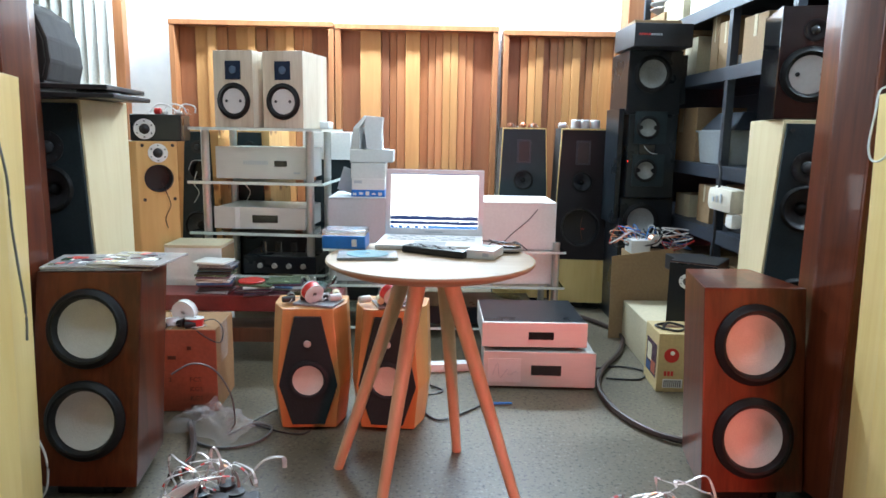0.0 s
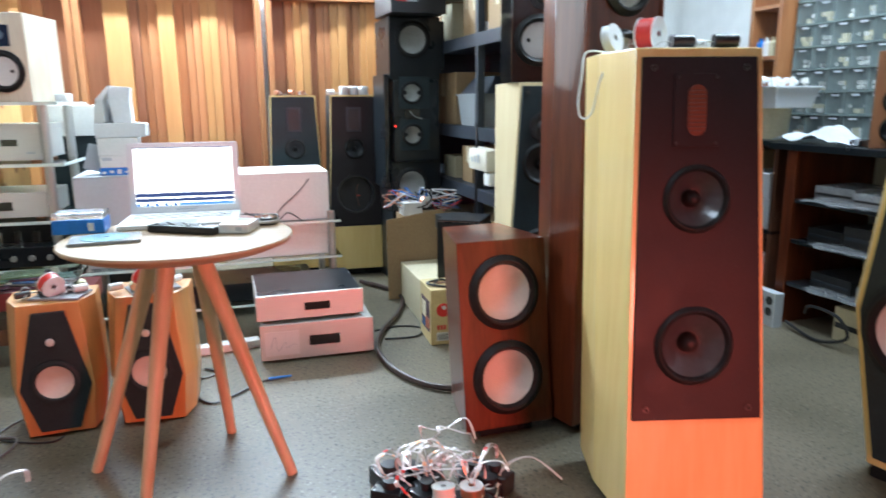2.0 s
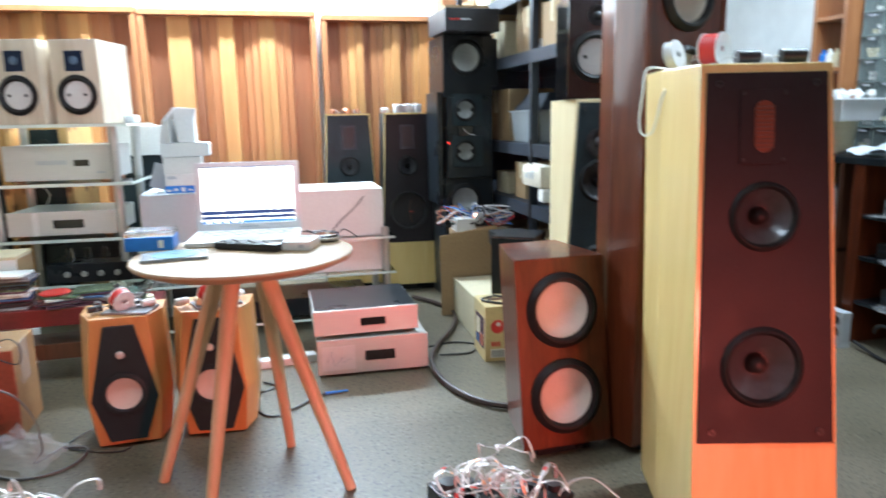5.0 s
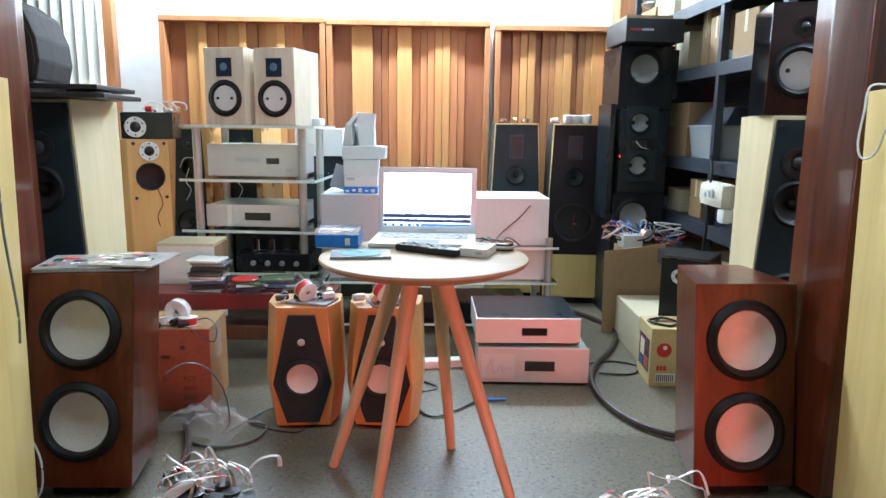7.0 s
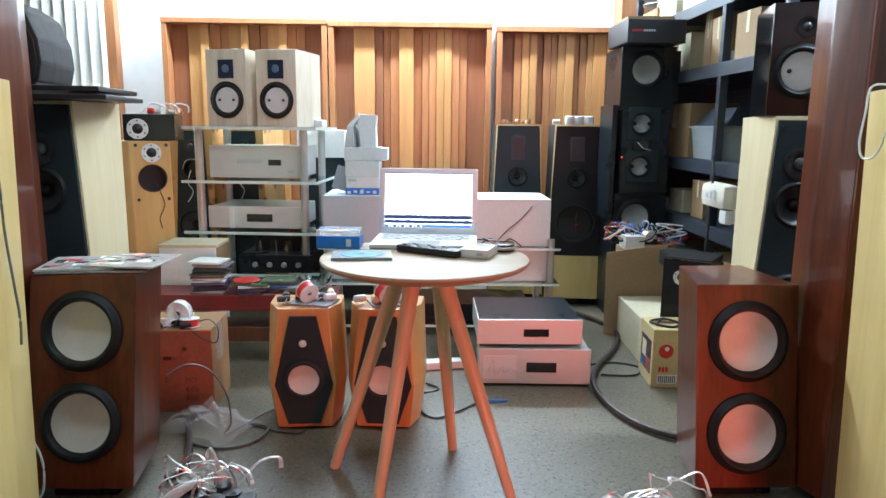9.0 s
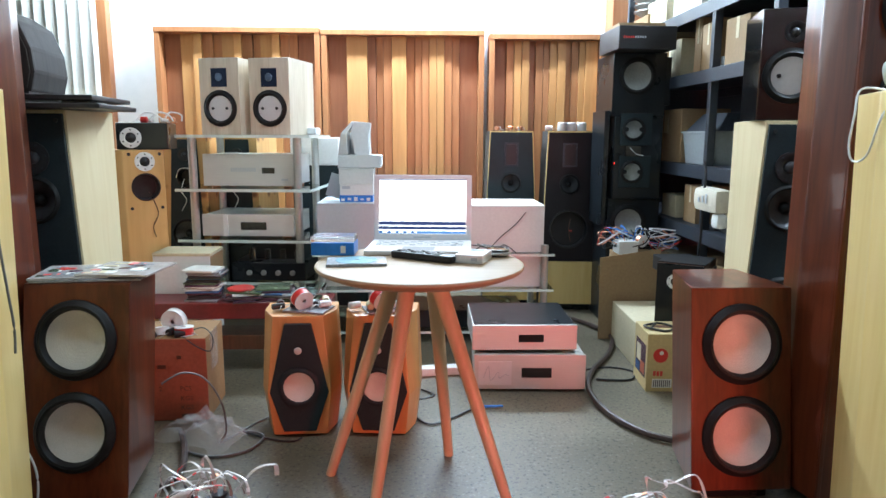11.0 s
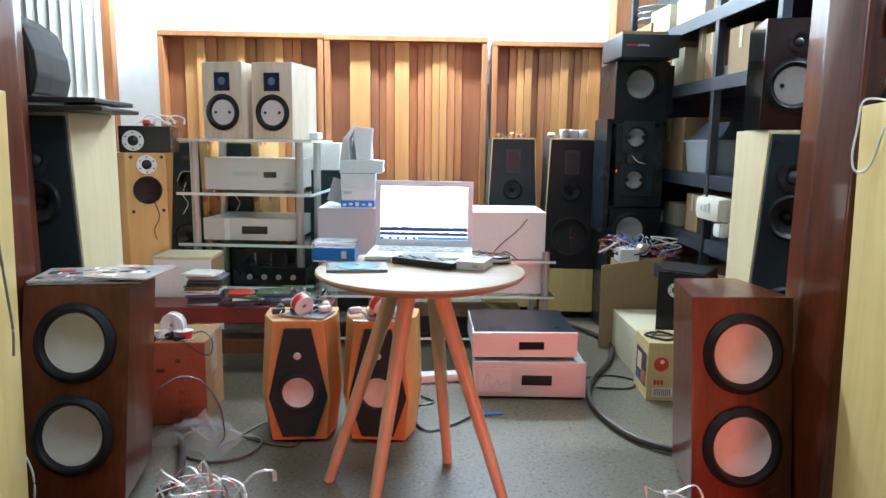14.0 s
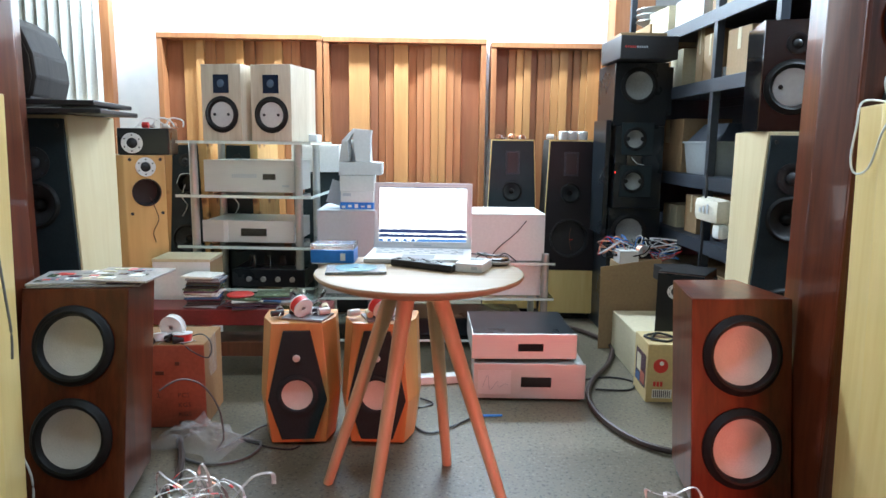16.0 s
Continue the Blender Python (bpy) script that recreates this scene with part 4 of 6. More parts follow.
reel((-0.945, 2.52, 0.358), pose(0, 0, 0, 8, 0, -10), 0.045, 0.024, M_paperw)
reel((-0.90, 2.49, 0.328), pose(0, 0, 0, 86, 0, 10), 0.035, 0.028)
reel((-0.985, 2.50, 0.326), pose(0, 0, 0, 80, 0, 30), 0.026, 0.024, M_plastic_w)
for i in range(5):
    capacitor((-1.01 + 0.03 * i, 2.47 + 0.02 * (i % 2), 0.3125), 30 + 67 * i, 0.013, 0.035, [M_plastic_k, M_plastic_w][i % 2])
lead("thin_lead", [(-0.88, 2.52, 0.322), (-0.83, 2.50, 0.335), (-0.785, 2.45, 0.315), (-0.79, 2.43, 0.27), (-0.84, 2.425, 0.29), (-0.90, 2.46, 0.318)], 0.0022, M_plastic_k, "thin black lead looping off the carton")

# ---- low glass rack with cartons ----
t = thing("low_glass_rack", (0.03, 3.42, 0), 0, "low rack of steel tubes and glass shelves under white cartons", "rack")
for x in (-0.56, 0.56):
    for y in (0.0, 0.42):
        part("pole", cyl((x, y, 0), (x, y, 0.495), 0.018), M_steel, t)
for z in (0.455, 0.275, 0.06):
    part("shelf", box((-0.60, -0.045, z - 0.009), (0.60, 0.46, z), 0.002), M_glass, t, "glass shelf")
    part("shelf_edge", box((-0.601, -0.0485, z - 0.0105), (0.601, -0.0445, z + 0.001)), M_edge, t, "bright polished glass edge")


def carton(name, a, b, material, label):
    c = ((a[0] + b[0]) / 2, a[1], a[2])
    t = thing(name, c, 0, label, "box", "cartons")
    w, d, h = b[0] - a[0], b[1] - a[1], b[2] - a[2]
    part("body", box((-w / 2, 0, 0), (w / 2, d, h), 0.003), material, t)
    for s in (-1, 1):
        part("flap", box((-w / 2 - 0.001, (d / 2 + 0.002) if s > 0 else -0.001, h), (w / 2 + 0.001, d + 0.001 if s > 0 else d / 2 - 0.002, h + 0.004), 0.001), material, t)
    return t


carton("white_carton", (0.02, 3.43, 0.455), (0.585, 3.80, 0.688), M_whitecard, "long white carton on the low rack")
carton("grey_carton", (-0.55, 3.42, 0.455), (0.0, 3.80, 0.70), M_greycard, "grey-white carton with open flap on the low rack")
solo("carton_flap", box((-0.10, 0, 0), (0.10, 0.003, 0.12), 0.001), M_greycard, "raised grey cardboard flap", "box", m=pose(-0.44, 3.60, 0.704, 0, 18, 30))
carton("white_carton", (0.08, 3.44, 0.275), (0.575, 3.78, 0.43), M_whitecard, "flat white carton on the lower glass shelf")
carton("white_carton", (-0.52, 3.46, 0.275), (0.04, 3.80, 0.42), M_whitecard, "flat white carton on the lower glass shelf")
solo("black_tray", box((-0.25, 3.45, 0.06), (0.50, 3.78, 0.15), 0.006), M_black, "flat black unit on the lowest shelf", "audio unit")
lead("thin_lead", [(0.30, 3.425, 0.46), (0.36, 3.422, 0.53), (0.44, 3.422, 0.60), (0.49, 3.424, 0.66)], 0.0022, M_plastic_k, "thin black lead leaning on the carton")
lead("thin_lead", [(0.22, 3.40, 0.46), (0.28, 3.39, 0.50), (0.33, 3.39, 0.47), (0.38, 3.39, 0.50), (0.44, 3.40, 0.46)], 0.003, M_plastic_k, "curly black lead on the glass shelf")

# moulded foam packing on a pale box
t = thing("foam_packing", (-0.345, 3.50, 0), 0, "white moulded foam packing stacked on small cartons", "packing foam")
part("lower_block", slab([(-0.105, 0.872), (0.110, 0.876), (0.112, 0.936), (0.055, 0.94), (-0.105, 0.938)], -0.01, 0.14, 0.005), M_foam, t)
part("left_wall", loft([[(-0.104, 0.0, 0.938), (-0.055, -0.01, 0.940), (-0.05, 0.10, 0.94), (-0.10, 0.12, 0.938)], [(-0.088, 0.0, 1.045), (-0.058, -0.02, 1.04), (-0.05, 0.09, 1.05), (-0.085, 0.11, 1.05)], [(-0.032, 0.0, 1.106), (-0.024, -0.015, 1.09), (-0.02, 0.08, 1.10), (-0.03, 0.10, 1.106)]], 0.004), M_foam, t)
part("right_wall", loft([[(-0.022, 0.0, 0.94), (0.055, 0.01, 0.94), (0.055, 0.12, 0.94), (-0.02, 0.12, 0.94)], [(-0.036, 0.0, 1.05), (0.052, 0.01, 1.04), (0.052, 0.11, 1.04), (-0.03, 0.11, 1.05)], [(-0.03, 0.0, 1.105), (0.060, 0.01, 1.098), (0.058, 0.10, 1.098), (-0.028, 0.10, 1.104)]], 0.004), M_foam, t)
part("inner_wall", box((-0.08, 0.10, 0.938), (0.045, 0.125, 1.05), 0.004), M_foam, t)
part("base_carton", box((-0.10, -0.01, 0.794), (0.072, 0.14, 0.872), 0.003), M_whitecard, t, "small white carton")
part("base_carton", box((-0.096, -0.012, 0.738), (0.070, 0.14, 0.7935), 0.003), M_whitecard, t, "small white carton")
part("print_mark", box((-0.085, -0.0135, 0.770), (-0.045, -0.0115, 0.784)), M_greycard, t, "grey printed mark")
part("blue_strip", box((-0.098, -0.016, 0.7045), (0.070, 0.138, 0.7375), 0.003), M_blue, t, "blue and white printed pack")
for k in range(5):
    part("print_mark", box((-0.09 + 0.032 * k, -0.0175, 0.710 + 0.004 * (k % 2)), (-0.072 + 0.032 * k, -0.0155, 0.722 + 0.004 * (k % 3))), M_paperw, t)

# ---- things on the table ----
ZT = 0.6745
t = thing("laptop", (-0.026, 2.325, ZT), -4, "open silver laptop with a bright white screen", "laptop")
part("base", box((-0.165, -0.225, 0.001), (0.165, 0.0, 0.015), 0.004), M_alu, t)
for r in range(5):
    for k in range(13):
        part("key", box((-0.143 + k * 0.022, -0.045 - r * 0.018, 0.0145), (-0.125 + k * 0.022, -0.031 - r * 0.018, 0.0165)), M_plastic_w if (r + k) % 3 else M_greycard, t)
part("trackpad", box((-0.05, -0.212, 0.0148), (0.05, -0.145, 0.0155)), M_greycard, t)
LID = pose(0, 0.0, 0.012, -9)
lid = part("lid", box((-0.165, -0.004, 0), (0.165, 0.004, 0.222), 0.003), M_alu, t, "", LID)
part("bezel", box((-0.161, -0.0055, 0.006), (0.161, -0.0038, 0.218), 0.001), M_alu, lid)
part("screen", box((-0.146, -0.0072, 0.024), (0.146, -0.0052, 0.207)), M_screen, lid, "glowing white document window")
part("screen_bar", box((-0.146, -0.0078, 0.052), (0.146, -0.0070, 0.063)), M_screennavy, lid, "dark waveform strip")
part("screen_bar", box((-0.146, -0.0078, 0.037), (0.146, -0.0070, 0.046)), M_screennavy, lid, "dark waveform strip")
part("screen_bar", box((-0.146, -0.0078, 0.024), (0.146, -0.0070, 0.033)), M_screenblue, lid, "blue taskbar strip")
part("screen_bar", box((-0.146, -0.0078, 0.2035), (0.146, -0.0070, 0.207)), M_screennavy, lid, "dark title strip")
rl = random.Random(14)
for k in range(58):
    for z0, mt in ((0.063, M_screennavy), (0.046, M_screennavy)):
        h = rl.uniform(0.0005, 0.0045)
        part("wave_bar", box((-0.145 + k * 0.005, -0.0078, z0 - 0.0005), (-0.1405 + k * 0.005, -0.0070, z0 + h)), mt, lid)
for k in range(14):
    part("task_icon", box((-0.142 + k * 0.009, -0.0083, 0.026), (-0.137 + k * 0.009, -0.0077, 0.031)), M_screen if k % 3 else M_screennavy, lid)
part("logo_plate", box((-0.03, -0.0062, 0.010), (0.03, -0.0050, 0.014)), M_greycard, lid)

t = thing("disc_box", (-0.298, 2.15, ZT), -2, "blue boxed hard drive under clear plastic lid", "box")
part("blue_box", box((-0.066, -0.045, 0), (0.066, 0.05, 0.040), 0.003), M_blue, t, "bright blue box")
part("clear_lid", box((-0.066, -0.044, 0.0405), (0.066, 0.049, 0.058), 0.002), M_clear, t, "clear plastic lid")
part("label_mark", box((0.025, -0.0465, 0.008), (0.04, -0.0445, 0.03)), M_paperw, t)
t = thing("disc_sleeve", (-0.215, 1.985, ZT), 5, "pale blue disc on a dark square sleeve", "disc")
part("sleeve", box((-0.085, -0.06, 0), (0.085, 0.06, 0.008), 0.001), M_disc[1], t)
part("disc", lathe([(0.008, 0.0085), (0.06, 0.0085), (0.06, 0.0098), (0.008, 0.0098), (0.008, 0.0085)], 48), M_cyan, t, "shiny pale blue disc", UP)
t = thing("remote_control", (-0.02, 2.035, ZT), -32, "long black remote control", "remote control")
part("shell", box((-0.105, -0.024, 0), (0.105, 0.024, 0.022), 0.007), M_plastic_k, t)
for i in range(9):
    for k in range(3):
        part("button", box((-0.085 + i * 0.017, -0.017 + k * 0.013, 0.0215), (-0.075 + i * 0.017, -0.009 + k * 0.013, 0.0245), 0.001), M_greycard if (i + k) % 3 else M_black, t)
t = thing("white_adapter", (0.125, 2.02, ZT), -20, "small white adapter box with a lead", "adapter")
part("shell", box((-0.042, -0.055, 0), (0.042, 0.055, 0.026), 0.004), M_plastic_w, t)
part("socket", box((-0.015, 0.015, 0.0255), (0.025, 0.04, 0.0275), 0.001), M_greycard, t)
part("mark", box((0.008, -0.0555, 0.008), (0.026, -0.0545, 0.018)), M_greycard, t)
t = thing("round_receiver", (0.205, 2.10, ZT), 0, "round black and chrome puck with a lead", "receiver")
part("body", lathe([(0, 0), (0.032, 0), (0.037, 0.008), (0.034, 0.022), (0, 0.026)], 28), M_piano, t, "", UP)
part("rim", lathe([(0.034, 0.004), (0.039, 0.008), (0.039, 0.013), (0.034, 0.016)], 28), M_steel, t, "chrome rim", UP)
lead("thin_lead", [(0.20, 2.13, 0.68), (0.15, 2.17, 0.70), (0.17, 2.22, 0.682), (0.24, 2.17, 0.69), (0.235, 2.09, 0.679)], 0.0018, M_plastic_k, "thin black lead on the table")
lead("thin_lead", [(0.10, 2.19, 0.677), (0.08, 2.23, 0.69), (0.14, 2.27, 0.68), (0.20, 2.25, 0.68), (0.25, 2.2, 0.678)], 0.0022, M_plastic_k, "thin black lead beside the laptop")

M_glossy = mat("glossy_page", (0.50, 0.47, 0.45), 0.2, vary=0.25, scale=50, coat=0.4, bump=0)
# magazines on the bass cabinet
for k, (x, y, a, mt) in enumerate(((-0.985, 2.05, 6, M_disc[1]), (-1.04, 2.05, 10, M_glossy), (-0.90, 2.06, -4, M_glossy))):
    t = thing("magazine", (x, y, 0.6275 + 0.0065 * k), a, "glossy magazine with pictures on the bass cabinet", "magazine", "magazines")
    part("cover", box((-0.105 if k else -0.15, -0.10, 0), (0.105 if k else 0.15, 0.10, 0.006), 0.001), mt, t)
    rm = random.Random(30 + k)
    for i in range(24):
        px0, py0 = rm.uniform(-0.095, 0.06), rm.uniform(-0.09, 0.06)
        part("picture", box((px0, py0, 0.0058), (px0 + rm.uniform(0.012, 0.04), py0 + rm.uniform(0.01, 0.035), 0.0063 + 0.0001 * i)), rm.choice([M_redplastic, M_disc[1], M_disc[3], M_disc[1], M_cardpale, M_disc[2], M_paperw, M_paperw]), t)

# ---- dark speaker and boards over the pale tower ----
t = thing("dark_speaker", (-1.385, 2.24, 1.168), 6, "rounded dark walnut speaker on black boards", "loudspeaker")
pro = [(-0.20, 0.0), (0.145, 0.0), (0.16, 0.06), (0.155, 0.13), (0.125, 0.21), (0.06, 0.255), (-0.05, 0.27), (-0.20, 0.27)]
part("cabinet", slab(pro, 0.0, 0.26, 0.008), M_walnut, t)
part("front_panel", slab([(-0.19, 0.012), (0.135, 0.012), (0.148, 0.06), (0.143, 0.125), (0.115, 0.20), (0.055, 0.243), (-0.05, 0.257), (-0.19, 0.257)], -0.006, 0.002, 0.002), M_walnut, t)
part("foot_strip", box((-0.19, -0.004, -0.006), (0.14, 0.25, 0.001)), M_plastic_k, t)
for k, z in enumerate((1.117, 1.143)):
    solo("black_board", box((-0.26, -0.04, 0), (0.265, 0.34, 0.016), 0.004), M_plastic_k, "thin black board lying on the pale tower", "board", "black boards", m=pose(-1.30 - 0.02 * k, 2.26, z, 0, 0, 6))
solo("spacer", box((-1.2, 2.35, 1.1335), (-1.10, 2.45, 1.1425), 0.001), M_whitecard, "white card spacer between the boards", "card")

# ---- right-hand back corner ----
t = thing("line_array_tower", (1.11, 3.70, 0), 0, "tall black multi-driver tower with grey cones", "loudspeaker")
part("upper_cabinet", box((-0.13, 0.02, 1.14), (0.155, 0.36, 1.47), 0.006), M_black, t)
part("middle_cabinet", box((-0.115, 0.0, 0.70), (0.145, 0.36, 1.14), 0.006), M_black, t)
part("lower_cabinet", box((-0.13, 0.02, 0.0), (0.155, 0.38, 0.70), 0.006), M_black, t)
driver(t, pose(0.0, 0.019, 1.35), 0.098, "dull")
driver(t, pose(-0.015, 0.018, 0.572), 0.098, "dull")
for z in (1.072, 0.848):
    part("driver_plate", box((-0.085, -0.008, z - 0.085), (0.085, 0.001, z + 0.085), 0.003), M_baffle, t)
    driver(t, pose(-0.015, -0.009, z), 0.062, "dull", "midrange")
    for sx in (-1, 1):
        part("terminal", lathe([(0.012, 0), (0.012, 0.003), (0, 0.003)], 12), M_rubber, t, "", pose(-0.015 + sx * 0.040, -0.012, z))
part("tweeter_opening", box((-0.055, -0.010, 0.93), (0.03, 0.0, 0.985), 0.002), M_darkdisplay, t, "open tweeter hole with loose wires")
part("loose_wire", cable([(-0.03, -0.012, 0.975), (-0.01, -0.022, 0.95), (0.01, -0.018, 0.94), (0.04, -0.012, 0.935)], 0.002), M_plastic_w, t)
part("indicator", box((-0.111, -0.003, 0.889), (-0.108, 0.001, 0.901)), M_led, t, "red glowing indicator")
for x in (-0.148, 0.17):
    part("side_trim", box((x - 0.014, 0.03, 0.55 if x < 0 else 1.2), (x + 0.014, 0.30, 1.17 if x < 0 else 1.45), 0.004), M_black, t)
carve(t, ("upper_cabinet", "lower_cabinet", "middle_cabinet", "driver_plate"))
t = thing("black_box", (1.08, 3.58, 1.471), 2, "flat black boxed unit with small printed marks", "box")
part("body", box((-0.118, 0, 0), (0.180, 0.34, 0.115), 0.005), M_plastic_k, t)
for i in range(10):
    part("print_mark", box((-0.095 + i * 0.012, -0.0015, 0.054), (-0.087 + i * 0.012, 0.001, 0.064)), M_redplastic if i < 5 else M_greycard, t)
solo("cardboard_sheet", box((0.98, 3.65, 1.5865), (1.22, 3.9, 1.61), 0.002), M_card, "flat brown cardboard on the black box", "cardboard")
solo("wood_post", box((1.25, 4.78, 0), (1.52, 4.975, 2.4), 0.004), M_cedar_frame, "orange-brown wooden post in the corner", "post")


def steel_shelving():
    t = thing("steel_shelving", (1.29, 2.64, 0), 0, "black slotted-steel shelving crowded with boxes", "shelving")
    for x in (0.0, 0.56):
        for y in (0.0, 0.56, 1.90):
            part("post", box((x, y, 0), (x + 0.036, y + 0.036, 2.3), 0.002), M_rackblack, t)
            for z in range(20):
                part("slot", box((x - 0.001, y + 0.013, 0.3 + z * 0.085), (x + 0.0005, y + 0.023, 0.33 + z * 0.085)), M_plastic_k, t)
    for z in (0.14, 0.60, 0.90, 1.345, 1.655):
        part("shelf", box((0.002, 0.002, z - 0.012), (0.594, 1.93, z), 0.001), M_rackblack, t)
        for x in (-0.003, 0.58):
            part("beam", box((x, 0.0, z - 0.062), (x + 0.018, 1.934, z - 0.002), 0.002), M_rackblack, t)
        part("beam", box((0.0, -0.004, z - 0.062), (0.594, 0.012, z - 0.002), 0.002), M_rackblack, t)
    # added dark sheets stand in for the shade inside the open shelving
    part("end_sheet", box((0.0, 1.937, 0.10), (0.594, 1.941, 1.64)), M_rackblack, t)
    part("back_sheet", box((0.597, 0.0, 0.10), (0.602, 1.93, 1.64)), M_rackblack, t)
    return t


steel_shelving()
rb = random.Random(11)
SHELFBOX = [(1.345, 4.18, 0.16, 0.30, M_cardpale), (1.345, 3.95, 0.13, 0.24, M_card), (1.345, 3.72, 0.18, 0.20, M_cardpale), (1.345, 3.50, 0.10, 0.27, M_card), (1.345, 3.30, 0.13, 0.22, M_card),
            (1.345, 2.95, 0.2, 0.20, M_card), (1.345, 2.72, 0.15, 0.16, M_greycard),
            (0.90, 3.64, 0.46, 0.28, M_card), (0.90, 2.72, 0.2, 0.22, M_cardpale),
            (0.60, 3.42, 0.16, 0.19, M_card), (0.60, 3.70, 0.2, 0.12, M_cardpale), (0.60, 2.95, 0.26, 0.13, M_plastic_k),
            (1.655, 3.55, 0.34, 0.15, M_whitecard), (1.655, 3.1, 0.34, 0.22, M_card), (1.655, 2.7, 0.3, 0.18, M_whitecard), (1.655, 4.0, 0.3, 0.16, M_cardpale), (0.14, 3.0, 0.4, 0.3, M_card), (0.14, 3.6, 0.4, 0.26, M_cardpale)]
for z, y, w, h, mt in SHELFBOX:
    t = thing("carton", (1.33 + rb.uniform(0, 0.03), y, z), rb.uniform(-3, 3), "worn carton standing on the steel shelf", "box", "boxes on the steel shelves")
    part("body", box((0, 0, 0), (rb.uniform(0.25, 0.38), w, h), 0.003), mt, t)
    part("tape", box((-0.0015, w * 0.42, h * 0.55), (0.002, w * 0.55, h + 0.001)), M_cardpale, t)
t = thing("clear_tub", (1.33, 3.22, 0.90), 0, "cloudy clear plastic tub with parts", "tub")
part("tub", loft([[(0.0, 0.02, 0), (0.28, 0.02, 0), (0.28, 0.34, 0), (0, 0.34, 0)], [(-0.015, 0, 0.16), (0.30, 0, 0.16), (0.30, 0.36, 0.16), (-0.015, 0.36, 0.16)]], 0.006), M_tub, t)
part("rim", box((-0.022, -0.007, 0.152), (0.307, 0.367, 0.162), 0.003), M_tub, t, "folded rim")
t = thing("black_tray", (1.34, 3.18, 1.062), 0, "black plastic tray upside down on the tub", "tray")
part("tray", loft([[(-0.01, 0.0, 0), (0.29, 0.0, 0), (0.29, 0.40, 0), (-0.01, 0.40, 0)], [(0.05, 0.05, 0.085), (0.24, 0.05, 0.085), (0.24, 0.33, 0.085), (0.05, 0.33, 0.085)]], 0.005), M_rackblack, t)
t = thing("white_roll", (1.255, 2.90, 0.700), 0, "rolled cream packet hanging by the shelf", "packet")
part("packet", box((-0.045, -0.01, 0.006), (0.04, 0.24, 0.116), 0.034), M_creampack, t)
for i in range(3):
    part("mark", box((-0.0515, 0.06 + i * 0.04, 0.05), (-0.0495, 0.075 + i * 0.04, 0.09 - 0.01 * i)), M_greycard, t)
part("lower_fold", box((-0.03, -0.01, -0.055), (0.02, 0.06, 0.010), 0.018), M_whitecard, t, "white folded end")
lead("black_lead", [(1.25, 3.12, 0.92), (1.235, 3.06, 0.86), (1.225, 3.05, 0.74), (1.23, 3.06, 0.6), (1.24, 3.1, 0.47)], 0.006, M_plastic_k, "black lead hanging down the shelf post")
t = thing("carton", (1.32, 4.25, 1.656), 0, "flat carton on top of the steel shelving", "box", "boxes on the steel shelves")
part("body", box((0, 0, 0), (0.30, 0.30, 0.10), 0.003), M_card, t)
for k in range(3):
    solo("metal_dish", lathe([(0, 0), (0.08, 0.004), (0.125, 0.03), (0.123, 0.034), (0.08, 0.010), (0, 0.006)], 30), M_steel, "shallow grey metal dish stacked on a carton", "dish", "metal dishes", m=pose(1.40, 4.38, 1.757 + 0.036 * k) @ UP)
t = thing("terminal_strip", (1.335, 3.05, 1.346), 0, "row of small white connectors on the steel shelf", "connector")
for k in range(5):
    part("connector", box((0, k * 0.036, 0), (0.04, k * 0.036 + 0.024, 0.05 + 0.006 * (k % 2)), 0.003), M_plastic_w, t)
    part("pin", cyl((0.02, k * 0.036 + 0.012, 0.048), (0.02, k * 0.036 + 0.012, 0.075), 0.004, seg=8), M_steel, t)

# black gloss speaker on the pale tower
t = thing("gloss_speaker", (1.192, 2.33, 1.091), -14, "black gloss speaker with white cone on the pale tower", "loudspeaker")
part("cabinet", box((-0.098, 0, 0), (0.125, 0.26, 0.362), 0.003), M_piano, t)
driver(t, pose(0.0, -0.001, 0.145), 0.090, "white")
driver(t, pose(0.005, -0.001, 0.285), 0.035, "tweeter")

# cartons on the floor beside the bass cabinet
t = thing("long_carton", (1.02, 3.42, 0), 0, "long pale carton lying on the floor", "box")
part("body", loft([[(-0.085, -0.42, 0), (0.16, -0.42, 0), (0.22, 0.0, 0), (-0.075, 0.0, 0)], [(-0.085, -0.42, 0.205), (0.16, -0.42, 0.205), (0.22, 0.0, 0.205), (-0.075, 0.0, 0.205)]], 0.004), M_cardpale, t)
t = thing("printed_carton", (0.99, 2.69, 0), -3, "pale yellow carton with a red round print", "box")
part("body", box((-0.10, 0, 0), (0.17, 0.20, 0.245), 0.004), M_yellowcard, t)
for k, (y0, y1, z0, z1, mt) in enumerate(((0.02, 0.17, 0.05, 0.19, M_disc[2]), (0.03, 0.09, 0.06, 0.11, M_cardred), (0.09, 0.15, 0.10, 0.17, M_cardpale), (0.10, 0.16, 0.055, 0.09, M_disc[5]))):
    part("side_print", box((-0.1012 - 0.0004 * k, y0, z0), (-0.0995, y1, z1)), mt, t, "printed picture on the side")
part("top_slot", box((-0.06, 0.10, 0.2445), (0.10, 0.13, 0.2462)), M_dkwood, t, "dark gap between the flaps")
part("red_print", lathe([(0.030, 0), (0.030, 0.0015), (0, 0.0015)], 28), M_redplastic, t, "round red print", pose(-0.045, 0, 0.155))
part("white_dot", lathe([(0.009, 0.0015), (0.008, 0.0025), (0, 0.0025)], 16), M_paperw, t, "", pose(-0.042, 0, 0.165))
part("barcode_plate", box((-0.075, -0.0015, 0.018), (0.005, 0.001, 0.055)), M_paperw, t)
